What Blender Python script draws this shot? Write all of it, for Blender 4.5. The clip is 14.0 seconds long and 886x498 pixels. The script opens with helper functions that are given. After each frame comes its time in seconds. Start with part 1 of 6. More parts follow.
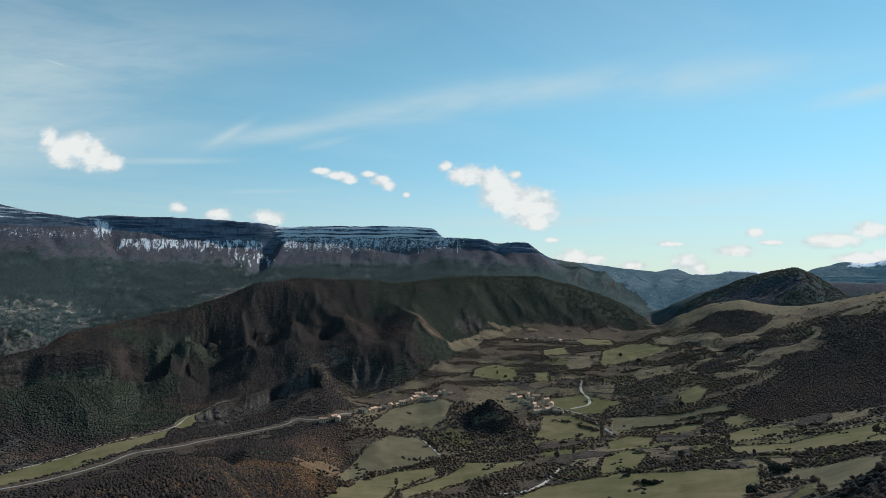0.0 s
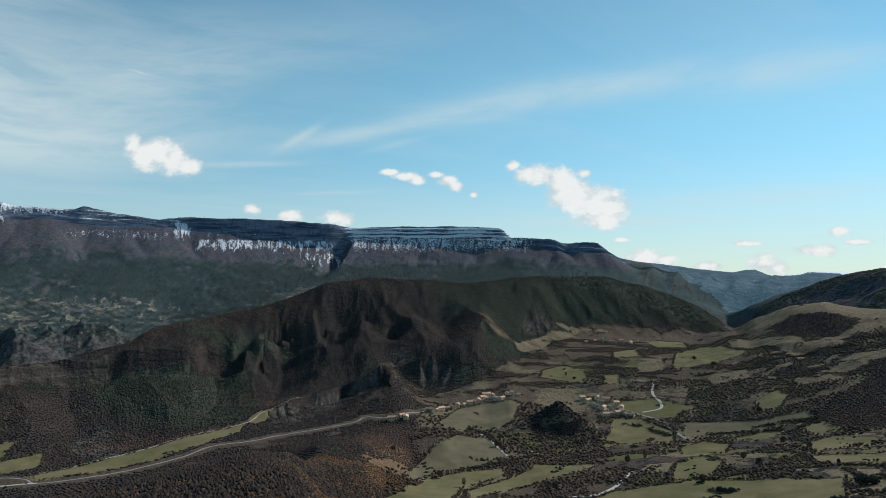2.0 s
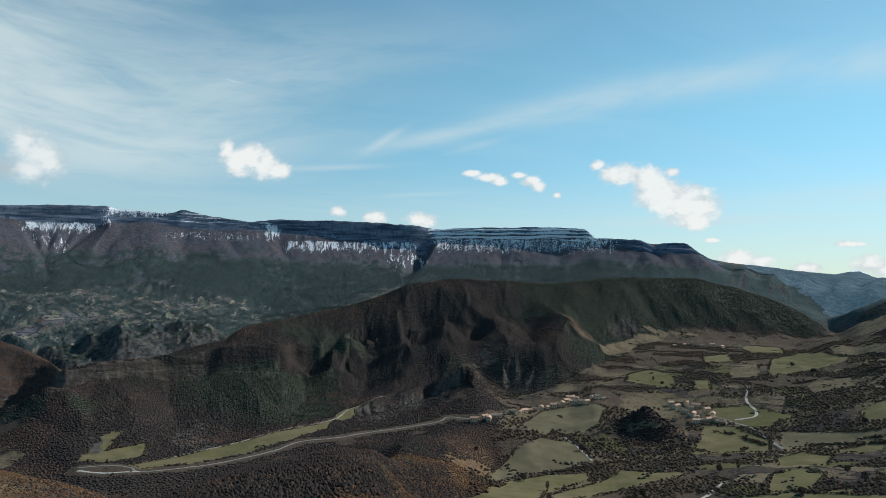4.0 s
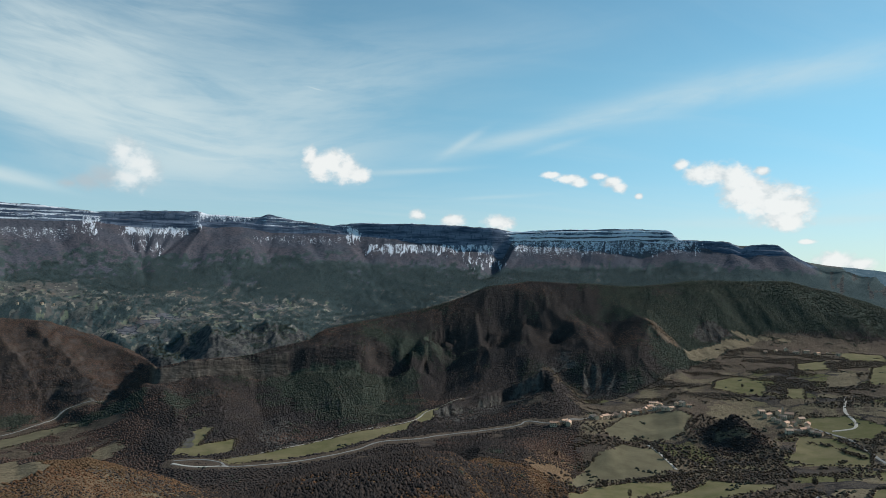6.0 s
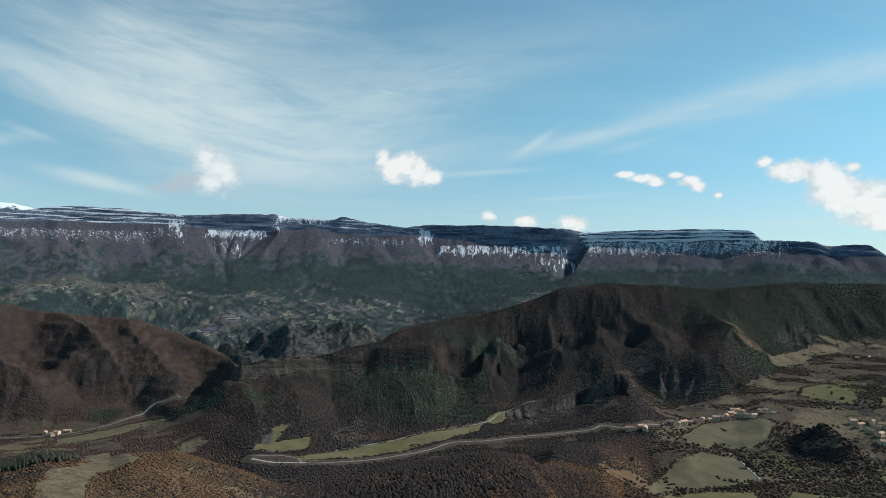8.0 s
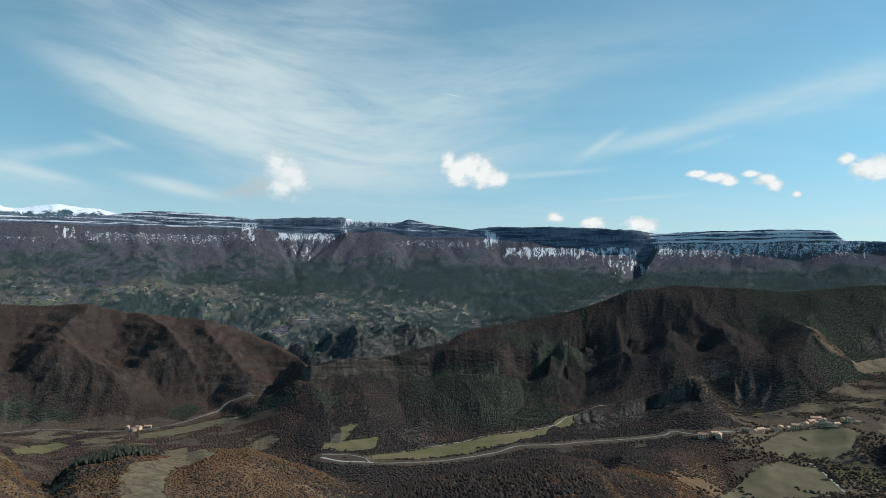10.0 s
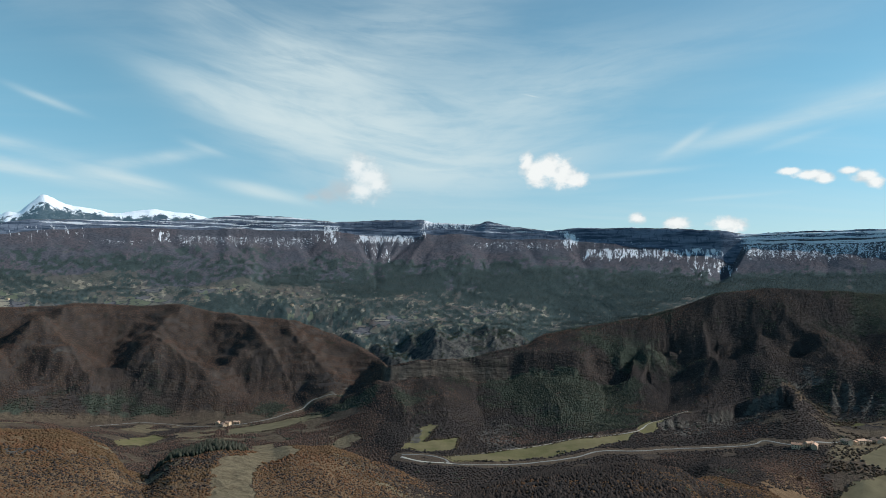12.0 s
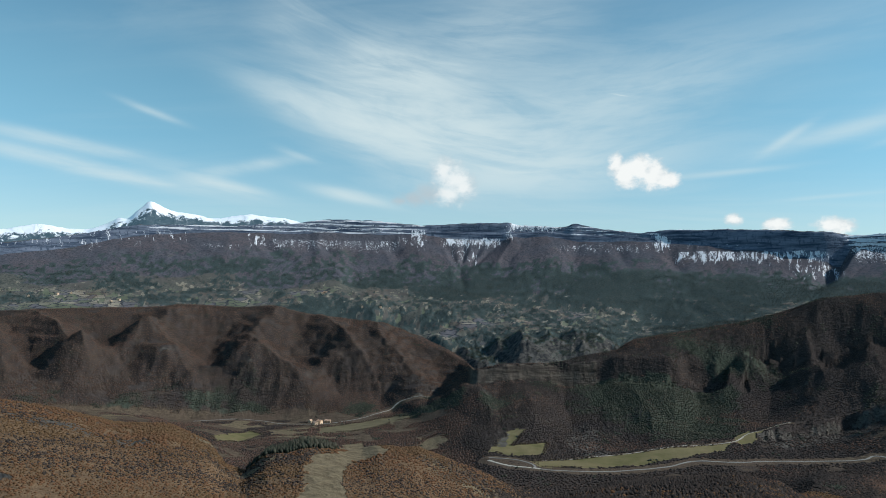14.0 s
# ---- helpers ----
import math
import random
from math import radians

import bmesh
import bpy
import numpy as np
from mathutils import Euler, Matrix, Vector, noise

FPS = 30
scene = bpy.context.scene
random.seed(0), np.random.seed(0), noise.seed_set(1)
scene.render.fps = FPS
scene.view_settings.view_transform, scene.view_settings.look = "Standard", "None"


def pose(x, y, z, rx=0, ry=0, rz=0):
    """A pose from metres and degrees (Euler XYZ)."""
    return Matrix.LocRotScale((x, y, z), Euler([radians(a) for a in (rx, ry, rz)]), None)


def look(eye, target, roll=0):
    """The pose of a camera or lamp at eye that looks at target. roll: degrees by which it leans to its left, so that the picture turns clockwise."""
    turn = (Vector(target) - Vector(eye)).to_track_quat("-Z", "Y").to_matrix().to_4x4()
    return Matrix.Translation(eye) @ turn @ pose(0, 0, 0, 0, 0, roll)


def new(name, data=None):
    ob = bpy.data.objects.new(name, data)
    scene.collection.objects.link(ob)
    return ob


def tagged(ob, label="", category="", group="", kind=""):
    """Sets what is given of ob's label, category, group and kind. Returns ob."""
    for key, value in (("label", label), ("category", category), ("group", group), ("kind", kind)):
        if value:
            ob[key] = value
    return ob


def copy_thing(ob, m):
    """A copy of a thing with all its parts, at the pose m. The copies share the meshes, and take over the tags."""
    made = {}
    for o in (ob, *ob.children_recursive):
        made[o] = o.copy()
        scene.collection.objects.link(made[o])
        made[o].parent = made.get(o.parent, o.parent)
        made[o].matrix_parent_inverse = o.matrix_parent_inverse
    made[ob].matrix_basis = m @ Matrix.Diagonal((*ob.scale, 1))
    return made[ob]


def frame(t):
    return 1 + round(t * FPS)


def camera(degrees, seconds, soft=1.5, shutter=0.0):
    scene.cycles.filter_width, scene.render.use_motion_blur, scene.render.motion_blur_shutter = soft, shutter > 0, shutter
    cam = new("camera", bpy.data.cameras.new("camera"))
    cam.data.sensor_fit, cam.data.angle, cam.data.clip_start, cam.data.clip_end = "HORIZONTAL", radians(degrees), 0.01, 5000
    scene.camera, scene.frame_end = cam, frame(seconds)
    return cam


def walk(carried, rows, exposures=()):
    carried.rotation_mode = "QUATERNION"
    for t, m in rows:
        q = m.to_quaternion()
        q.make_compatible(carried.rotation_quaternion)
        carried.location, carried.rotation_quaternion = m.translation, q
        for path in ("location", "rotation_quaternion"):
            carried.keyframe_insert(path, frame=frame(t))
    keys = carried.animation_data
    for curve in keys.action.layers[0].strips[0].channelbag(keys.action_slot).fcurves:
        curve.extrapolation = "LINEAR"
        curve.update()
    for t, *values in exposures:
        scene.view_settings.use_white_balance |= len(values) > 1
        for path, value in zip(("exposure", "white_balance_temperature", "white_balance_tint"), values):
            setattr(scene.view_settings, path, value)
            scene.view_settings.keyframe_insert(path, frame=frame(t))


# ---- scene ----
EYE = 300.0  # height of the camera over the lowest valley floor

cam = camera(64.36, 14.0, soft=0.8)
PATH = [
    (0.0, pose(0, 0, EYE, 91.80, -0.01, 0.00)),
    (0.5, pose(0, 0, EYE, 91.80, -0.07, 1.11)),
    (1.0, pose(0, 0, EYE, 91.80, -0.11, 2.34)),
    (1.5, pose(0, 0, EYE, 91.81, -0.13, 3.65)),
    (2.0, pose(0, 0, EYE, 91.81, -0.11, 5.47)),
    (2.5, pose(0, 0, EYE, 91.84, -0.17, 7.14)),
    (3.0, pose(0, 0, EYE, 91.84, -0.21, 8.91)),
    (5.5, pose(0, 0, EYE, 92.01, -0.30, 16.88)),
    (6.0, pose(0, 0, EYE, 92.06, -0.32, 18.55)),
    (6.5, pose(0, 0, EYE, 92.10, -0.37, 20.10)),
    (7.0, pose(0, 0, EYE, 92.12, -0.39, 21.64)),
    (7.5, pose(0, 0, EYE, 92.13, -0.38, 22.97)),
    (8.0, pose(0, 0, EYE, 92.14, -0.37, 24.39)),
    (10.5, pose(0, 0, EYE, 92.30, -0.40, 31.21)),
    (11.0, pose(0, 0, EYE, 92.31, -0.42, 32.78)),
    (11.5, pose(0, 0, EYE, 92.34, -0.42, 34.27)),
    (12.0, pose(0, 0, EYE, 92.38, -0.45, 36.10)),
    (12.5, pose(0, 0, EYE, 92.41, -0.48, 37.80)),
    (13.0, pose(0, 0, EYE, 92.43, -0.50, 39.62)),
    (13.5, pose(0, 0, EYE, 92.48, -0.52, 41.28)),
    (14.0, pose(0, 0, EYE, 92.56, -0.60, 43.12)),
]
walk(cam, PATH, exposures=[(0.0, -0.10), (4.0, -0.05), (8.0, -0.02), (14.0, 0.04)])

# ---- daylight ----
SUN_TURN, SUN_HEIGHT = -50.0, 33.0  # degrees left of the first view, degrees above the horizon


def heading(az, el):
    """The unit vector at az degrees left of the first view and el degrees up."""
    a, e = radians(az), radians(el)
    return Vector((-math.sin(a) * math.cos(e), math.cos(a) * math.cos(e), math.sin(e)))


sun = new("sun", bpy.data.lights.new("sun", "SUN"))
sun.data.energy, sun.data.angle, sun.data.color = 4.2, radians(0.53), (1.0, 0.955, 0.89)
sun.matrix_world = look((0, 0, 0), -heading(SUN_TURN, SUN_HEIGHT)) 


class Net:
    """Short hand for building node trees."""

    def __init__(self, tree):
        self.tree = tree
        tree.nodes.clear()

    def node(self, kind, **sets):
        n = self.tree.nodes.new(kind)
        for k, v in sets.items():
            if k == "op":
                n.operation = v
            elif k == "clamp":
                n.use_clamp = v
            elif k == "blend":
                n.blend_type = v
            elif k == "bands":
                n.bands_direction = v
        return n

    def put(self, sock, v):
        if isinstance(v, (int, float)):
            sock.default_value = v
        elif isinstance(v, (tuple, list)):
            sock.default_value = (*v, 1.0) if len(v) == 3 and len(sock.default_value) == 4 else v
        else:
            self.tree.links.new(v, sock)

    def math(self, op, a, b=0.0, c=0.0, clamp=False):
        n = self.node("ShaderNodeMath", op=op, clamp=clamp)
        for i, v in enumerate((a, b, c)):
            self.put(n.inputs[i], v)
        return n.outputs[0]

    def vec(self, op, a, b=(0, 0, 0)):
        n = self.node("ShaderNodeVectorMath", op=op)
        self.put(n.inputs[0], a)
        self.put(n.inputs[1], b)
        return n.outputs["Value"] if op in ("DOT_PRODUCT", "LENGTH", "DISTANCE") else n.outputs[0]

    def xyz(self, x, y, z):
        n = self.node("ShaderNodeCombineXYZ")
        for i, v in enumerate((x, y, z)):
            self.put(n.inputs[i], v)
        return n.outputs[0]

    def split(self, v):
        n = self.node("ShaderNodeSeparateXYZ")
        self.put(n.inputs[0], v)
        return n.outputs

    def noise(self, v, scale, detail=4.0, rough=0.55, warp=0.0):
        n = self.node("ShaderNodeTexNoise")
        self.put(n.inputs["Vector"], v)
        for k, x in (("Scale", scale), ("Detail", detail), ("Roughness", rough), ("Distortion", warp)):
            n.inputs[k].default_value = x
        return n.outputs["Fac"]

    def step(self, v, lo, hi, a=0.0, b=1.0):
        n = self.node("ShaderNodeMapRange")
        n.interpolation_type = "SMOOTHSTEP"
        for i, x in enumerate((v, lo, hi, a, b)):
            self.put(n.inputs[i], x)
        return n.outputs[0]

    def mix(self, f, a, b, blend="MIX"):
        n = self.node("ShaderNodeMix", blend=blend)
        n.data_type = "RGBA"
        self.put(n.inputs[0], f)
        self.put(n.inputs[6], a)
        self.put(n.inputs[7], b)
        return n.outputs[2]


def make_sky():
    """Nishita sky with high cirrus and a few small cumulus clouds."""
    world = bpy.data.worlds.new("sky")
    scene.world = world
    world.use_nodes = True
    n = Net(world.node_tree)
    sky = n.node("ShaderNodeTexSky")
    sky.sky_type, sky.sun_disc = "NISHITA", False
    sky.sun_elevation, sky.sun_rotation = radians(SUN_HEIGHT), radians(-SUN_TURN)
    sky.altitude, sky.air_density, sky.dust_density, sky.ozone_density = 900, 1.0, 0.0, 2.5
    way = n.node("ShaderNodeTexCoord").outputs["Generated"]
    x, y, z = n.split(way)
    az = n.math("MULTIPLY", n.math("ARCTAN2", n.math("MULTIPLY", x, -1.0), y), 57.29578)
    el = n.math("MULTIPLY", n.math("ARCSINE", z), 57.29578)
    # high veil, streaks drawn out along one wind direction
    flat = n.math("ADD", n.math("MAXIMUM", z, 0.0), 0.10)
    u, v = n.math("DIVIDE", x, flat), n.math("DIVIDE", y, flat)
    along = n.math("ADD", n.math("MULTIPLY", u, 0.80), n.math("MULTIPLY", v, 0.60))
    across = n.math("SUBTRACT", n.math("MULTIPLY", v, 0.80), n.math("MULTIPLY", u, 0.60))
    streak = n.noise(n.xyz(n.math("MULTIPLY", along, 0.5), n.math("MULTIPLY", across, 1.6), 3.0), 1.0, 7.0, 0.6, 0.9)
    puff = n.noise(n.xyz(n.math("MULTIPLY", along, 0.35), n.math("MULTIPLY", across, 0.5), 9.0), 1.0, 3.0, 0.5, 0.4)
    # fibres follow the wind: rising to the right of the view, bending down towards its left
    bent = n.math("MAXIMUM", n.math("SUBTRACT", n.math("MINIMUM", az, 56.0), 26.0), 0.0)
    turned = n.math("ADD", n.math("MULTIPLY", az, 0.12), n.math("ADD", n.math("MULTIPLY", n.math("MULTIPLY", bent, bent), -0.0075), n.math("MULTIPLY", n.math("MAXIMUM", n.math("SUBTRACT", az, 56.0), 0.0), -0.28)))
    lane = n.math("ADD", el, turned)
    fibre = n.noise(n.xyz(n.math("MULTIPLY", az, 0.075), n.math("MULTIPLY", lane, 0.34), 1.0), 1.0, 8.0, 0.55, 0.9)
    hair = n.noise(n.xyz(n.math("MULTIPLY", az, 0.22), n.math("MULTIPLY", lane, 1.3), 4.0), 1.0, 6.0, 0.60, 1.0)
    fine = n.math("ADD", n.math("MULTIPLY", fibre, 0.76), n.math("MULTIPLY", hair, 0.24))
    veil = n.math("MULTIPLY", n.step(streak, 0.38, 0.78), n.step(puff, 0.36, 0.66))

    def band(a0, e0, wide, high, slope, power):
        """A soft drawn-out cirrus patch round one heading."""
        da = n.math("SUBTRACT", az, a0)
        de = n.math("SUBTRACT", n.math("SUBTRACT", el, e0), n.math("MULTIPLY", da, slope))
        q = n.math("ADD", n.math("POWER", n.math("ABSOLUTE", n.math("DIVIDE", da, wide)), 2.0), n.math("POWER", n.math("ABSOLUTE", n.math("DIVIDE", de, high)), 2.0))
        return n.math("MULTIPLY", n.math("EXPONENT", n.math("MULTIPLY", q, -1.0)), power)

    total = n.math("MULTIPLY", veil, 0.16)
    for row in CIRRUS:
        soft = band(*row)
        total = n.math("ADD", total, n.math("MULTIPLY", soft, n.step(fine, 0.33, 0.66, 0.38, 1.30)))
    haze = n.math("MULTIPLY", n.step(el, 10.0, -1.0), 0.5)
    cover = n.math("MULTIPLY", n.math("SUBTRACT", 1.0, n.math("EXPONENT", n.math("MULTIPLY", n.math("ADD", total, haze), -1.15))), 0.96)
    blue = n.mix(1.0, sky.outputs[0], n.mix(n.step(el, -2.0, 16.0), LOW_TINT, SKY_TINT), "MULTIPLY")
    veiled = n.mix(cover, blue, CLOUD_WHITE)
    # cumulus: the nearest of several puffs, eaten into by noise
    spot = n.xyz(n.math("MULTIPLY", az, 0.9), n.math("MULTIPLY", el, 1.2), 5.0)
    lump = n.math("ADD", n.math("MULTIPLY", n.noise(spot, 0.95, 4.0, 0.5, 0.3), 0.7), n.math("MULTIPLY", n.noise(spot, 2.8, 5.0, 0.55, 0.3), 0.3))
    lit = n.noise(n.vec("ADD", spot, (-0.25, 0.22, 0.0)), 1.1, 3.0, 0.5, 0.2)

    def heap(puffs):
        """Several puffs run together, eaten into at the edges."""
        body = None
        for a0, e0, wide, high in puffs:
            da, de = n.math("DIVIDE", n.math("SUBTRACT", az, a0), wide), n.math("DIVIDE", n.math("SUBTRACT", el, e0), high)
            q = n.math("SUBTRACT", 1.0, n.math("SQRT", n.math("ADD", n.math("MULTIPLY", da, da), n.math("MULTIPLY", de, de))))
            body = q if body is None else n.math("SMOOTH_MAX", body, q, 0.4)
        return n.math("ADD", body, n.math("MULTIPLY", n.math("SUBTRACT", lump, 0.5), 1.5))

    shade = n.math("MULTIPLY", n.math("SUBTRACT", 0.5, lit), 1.1)
    thick = heap(ROUND_CLOUD + LONG_CLOUD + SMALL_CLOUDS + LOW_CLOUDS)
    tone = n.mix(n.step(n.math("ADD", n.math("MULTIPLY", thick, 0.5), shade), -0.15, 0.36), CLOUD_GREY, CLOUD_SUN)
    out = n.mix(n.math("MULTIPLY", n.step(thick, -0.20, 0.50), 0.95), veiled, tone)
    for puffs, white in ((TORN_TAIL, CLOUD_SHADE), (TORN_CLOUD, CLOUD_SUN)):
        loose = heap(puffs)
        tone = n.mix(n.step(n.math("ADD", n.math("MULTIPLY", loose, 0.7), shade), -0.2, 0.5), CLOUD_SHADE, white)
        out = n.mix(n.math("MULTIPLY", n.step(loose, -0.25, 0.95), 0.78), out, tone)
    bg = n.node("ShaderNodeBackground")
    n.put(bg.inputs[0], out)
    bg.inputs[1].default_value = SKY_STRENGTH
    n.tree.links.new(bg.outputs[0], n.node("ShaderNodeOutputWorld").inputs[0])


SKY_STRENGTH = 0.10
LOW_TINT, SKY_TINT = (0.68, 0.90, 1.04), (1.05, 1.44, 1.23)
CLOUD_WHITE, CLOUD_GREY, CLOUD_SUN = (6.6, 7.75, 7.95), (6.3, 7.0, 7.3), (9.1, 9.3, 9.2)
# heading, height, half width, half height, slope (degrees) and weight
LONG_STREAK = [(11.5, 11.2, 6.5, 0.55, -0.21, 0.45), (-1.0, 13.6, 9.0, 0.95, -0.14, 0.5), (-18.0, 14.5, 13.0, 1.3, 0.0, 0.38), (17.0, 10.6, 1.5, 0.35, -0.6, 0.4), (9.5, 10.2, 2.2, 0.25, -0.25, 0.22)]
THIN_STREAKS = [(21.5, 8.3, 4.4, 0.22, -0.06, 0.34), (14.0, 6.3, 3.5, 0.15, -0.05, 0.25), (-31.5, 12.3, 3.5, 0.5, -0.1, 0.5), (-18.0, 5.6, 9.0, 0.7, -0.05, 0.3), (-9.0, 4.0, 9.0, 0.35, 0.0, 0.4), (29.0, 14.6, 0.5, 0.05, 0.22, 0.6)]
VEILS = [(27.0, 13.5, 8.0, 4.0, -0.15, 0.17), (18.0, 17.0, 12.0, 2.0, -0.2, 0.14), (36.0, 12.0, 9.0, 4.5, -0.15, 0.5), (40.0, 19.0, 8.0, 3.5, -0.3, 0.42), (33.0, 9.0, 10.0, 1.6, -0.1, 0.4), (28.0, 16.0, 9.0, 3.0, -0.25, 0.12), (-24.0, 3.0, 16.0, 2.4, 0.0, 0.2)]
FAN = [(52.0, 13.0, 6.0, 1.5, 0.33, 1.0), (47.5, 15.6, 5.5, 3.2, 0.2, 1.15), (43.0, 11.3, 7.5, 2.8, 0.15, 1.1), (56.0, 20.0, 3.0, 2.4, 0.4, 0.5)]
LEFT_STREAKS = [(71.0, 9.5, 5.5, 0.45, 0.13, 0.75), (69.0, 7.7, 7.0, 0.5, 0.17, 1.08), (60.5, 7.1, 3.3, 0.5, 0.2, 0.93), (58.5, 8.8, 3.3, 0.45, -0.2, 0.60), (50.5, 6.7, 3.0, 0.45, 0.17, 0.90), (66.0, 12.4, 1.8, 0.25, 0.3, 0.52), (55.0, 9.8, 1.4, 0.3, 0.3, 0.33)]
CIRRUS = LONG_STREAK + THIN_STREAKS + VEILS + FAN + LEFT_STREAKS
# puffs of the cumulus clouds: heading, height, half width, half height
ROUND_CLOUD = [(29.3, 9.3, 0.6, 0.86), (28.6, 8.5, 1.22, 1.22), (27.5, 8.8, 1.07, 1.15), (26.5, 8.4, 1.2, 1.22), (25.5, 7.9, 1.17, 0.72)]
LONG_CLOUD = [(-0.2, 8.5, 0.7, 0.43), (-1.3, 7.8, 1.2, 0.86), (-2.5, 7.7, 1.49, 1.01), (-4.0, 7.3, 1.56, 1.3), (-5.0, 6.1, 1.91, 1.44), (-6.6, 5.3, 2.25, 1.66), (-8.0, 5.1, 1.53, 1.58), (-7.5, 4.0, 1.61, 0.79), (-5.9, 7.8, 0.55, 0.36)]
SMALL_CLOUDS = [(9.8, 8.0, 0.82, 0.29), (8.6, 7.7, 1.11, 0.43), (7.6, 7.4, 0.69, 0.43), (6.0, 7.8, 0.69, 0.32), (5.1, 7.4, 0.91, 0.5), (4.4, 6.9, 0.62, 0.47), (3.0, 6.2, 0.34, 0.25), (20.7, 4.8, 0.74, 0.47), (17.7, 4.4, 1.1, 0.54), (14.0, 4.2, 1.34, 0.68), (-8.8, 2.5, 0.68, 0.22)]
TORN_CLOUD = [(43.2, 8.9, 1.2, 1.3), (42.3, 8.2, 1.7, 1.5), (41.6, 7.5, 1.5, 1.2), (42.6, 7.0, 1.6, 1.2)]
TORN_TAIL = [(45.6, 6.6, 1.5, 0.8), (44.3, 7.0, 1.5, 0.9), (46.6, 6.4, 0.9, 0.4)]
CLOUD_SHADE = (4.7, 5.5, 6.0)
LOW_CLOUDS = [(-10.6, 1.1, 1.39, 0.75), (-12.0, 0.8, 1.07, 0.53), (-15.1, 0.4, 1.09, 0.43), (-18.0, 2.1, 1.16, 0.24), (-19.0, 0.7, 1.24, 0.69), (-19.9, 0.2, 0.9, 0.59), (-22.6, 1.5, 1.55, 0.48), (-24.0, 2.9, 0.76, 0.45), (-25.0, 2.1, 0.97, 0.21), (-29.0, 2.2, 2.05, 0.64), (-31.3, 2.9, 1.26, 0.69), (-30.6, 0.9, 2.11, 0.48), (-32.0, 1.1, 0.89, 0.53)]
make_sky()


# ---- materials ----
def material(name):
    m = bpy.data.materials.new(name)
    m.use_nodes = True
    n = Net(m.node_tree)
    bsdf = n.node("ShaderNodeBsdfPrincipled")
    n.tree.links.new(bsdf.outputs[0], n.node("ShaderNodeOutputMaterial").inputs[0])
    bsdf.inputs["Specular IOR Level"].default_value = 0.03
    return m, n, bsdf


def finish(n, bsdf, color, rough=0.9, height=None, dist=1.0, strength=0.6):
    n.put(bsdf.inputs["Base Color"], color)
    n.put(bsdf.inputs["Roughness"], rough)
    if height is not None:
        b = n.node("ShaderNodeBump")
        b.inputs["Strength"].default_value, b.inputs["Distance"].default_value = strength, dist
        n.put(b.inputs["Height"], height)
        n.tree.links.new(b.outputs[0], bsdf.inputs["Normal"])


# colours of the ground: (dark, light) for each cover, of the valley, and of the high country with distance haze put in
VALLEY = dict(scrub=((0.064, 0.049, 0.037), (0.128, 0.100, 0.071), (0.091, 0.068, 0.052)), straw=((0.116, 0.092, 0.060), (0.190, 0.154, 0.100)),
              turf=((0.104, 0.102, 0.044), (0.186, 0.156, 0.086), (0.146, 0.120, 0.072)), wood=((0.034, 0.030, 0.029), (0.056, 0.048, 0.046), (0.063, 0.051, 0.045)),
              pine=((0.036, 0.045, 0.036), (0.066, 0.077, 0.059)), stone=((0.050, 0.043, 0.037), (0.112, 0.096, 0.080), (0.040, 0.035, 0.031)),
              marl=((0.046, 0.044, 0.042), (0.106, 0.098, 0.086)), dry=((0.122, 0.080, 0.050), (0.184, 0.122, 0.073)), plot=46.0, crisp=0.13)
# haze is mixed into these colours as blue, strongest in the rim's stone
HIGHLAND_HAZED = dict(scrub=((0.054, 0.064, 0.061), (0.138, 0.136, 0.116), (0.104, 0.099, 0.091)), straw=((0.190, 0.172, 0.136), (0.282, 0.256, 0.204)),
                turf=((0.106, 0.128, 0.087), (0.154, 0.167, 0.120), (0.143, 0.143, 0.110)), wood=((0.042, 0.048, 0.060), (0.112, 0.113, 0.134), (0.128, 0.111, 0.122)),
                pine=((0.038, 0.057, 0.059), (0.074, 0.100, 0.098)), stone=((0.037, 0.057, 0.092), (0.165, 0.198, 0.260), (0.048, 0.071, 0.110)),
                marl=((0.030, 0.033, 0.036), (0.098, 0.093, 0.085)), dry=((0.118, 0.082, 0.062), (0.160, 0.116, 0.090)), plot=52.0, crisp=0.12)


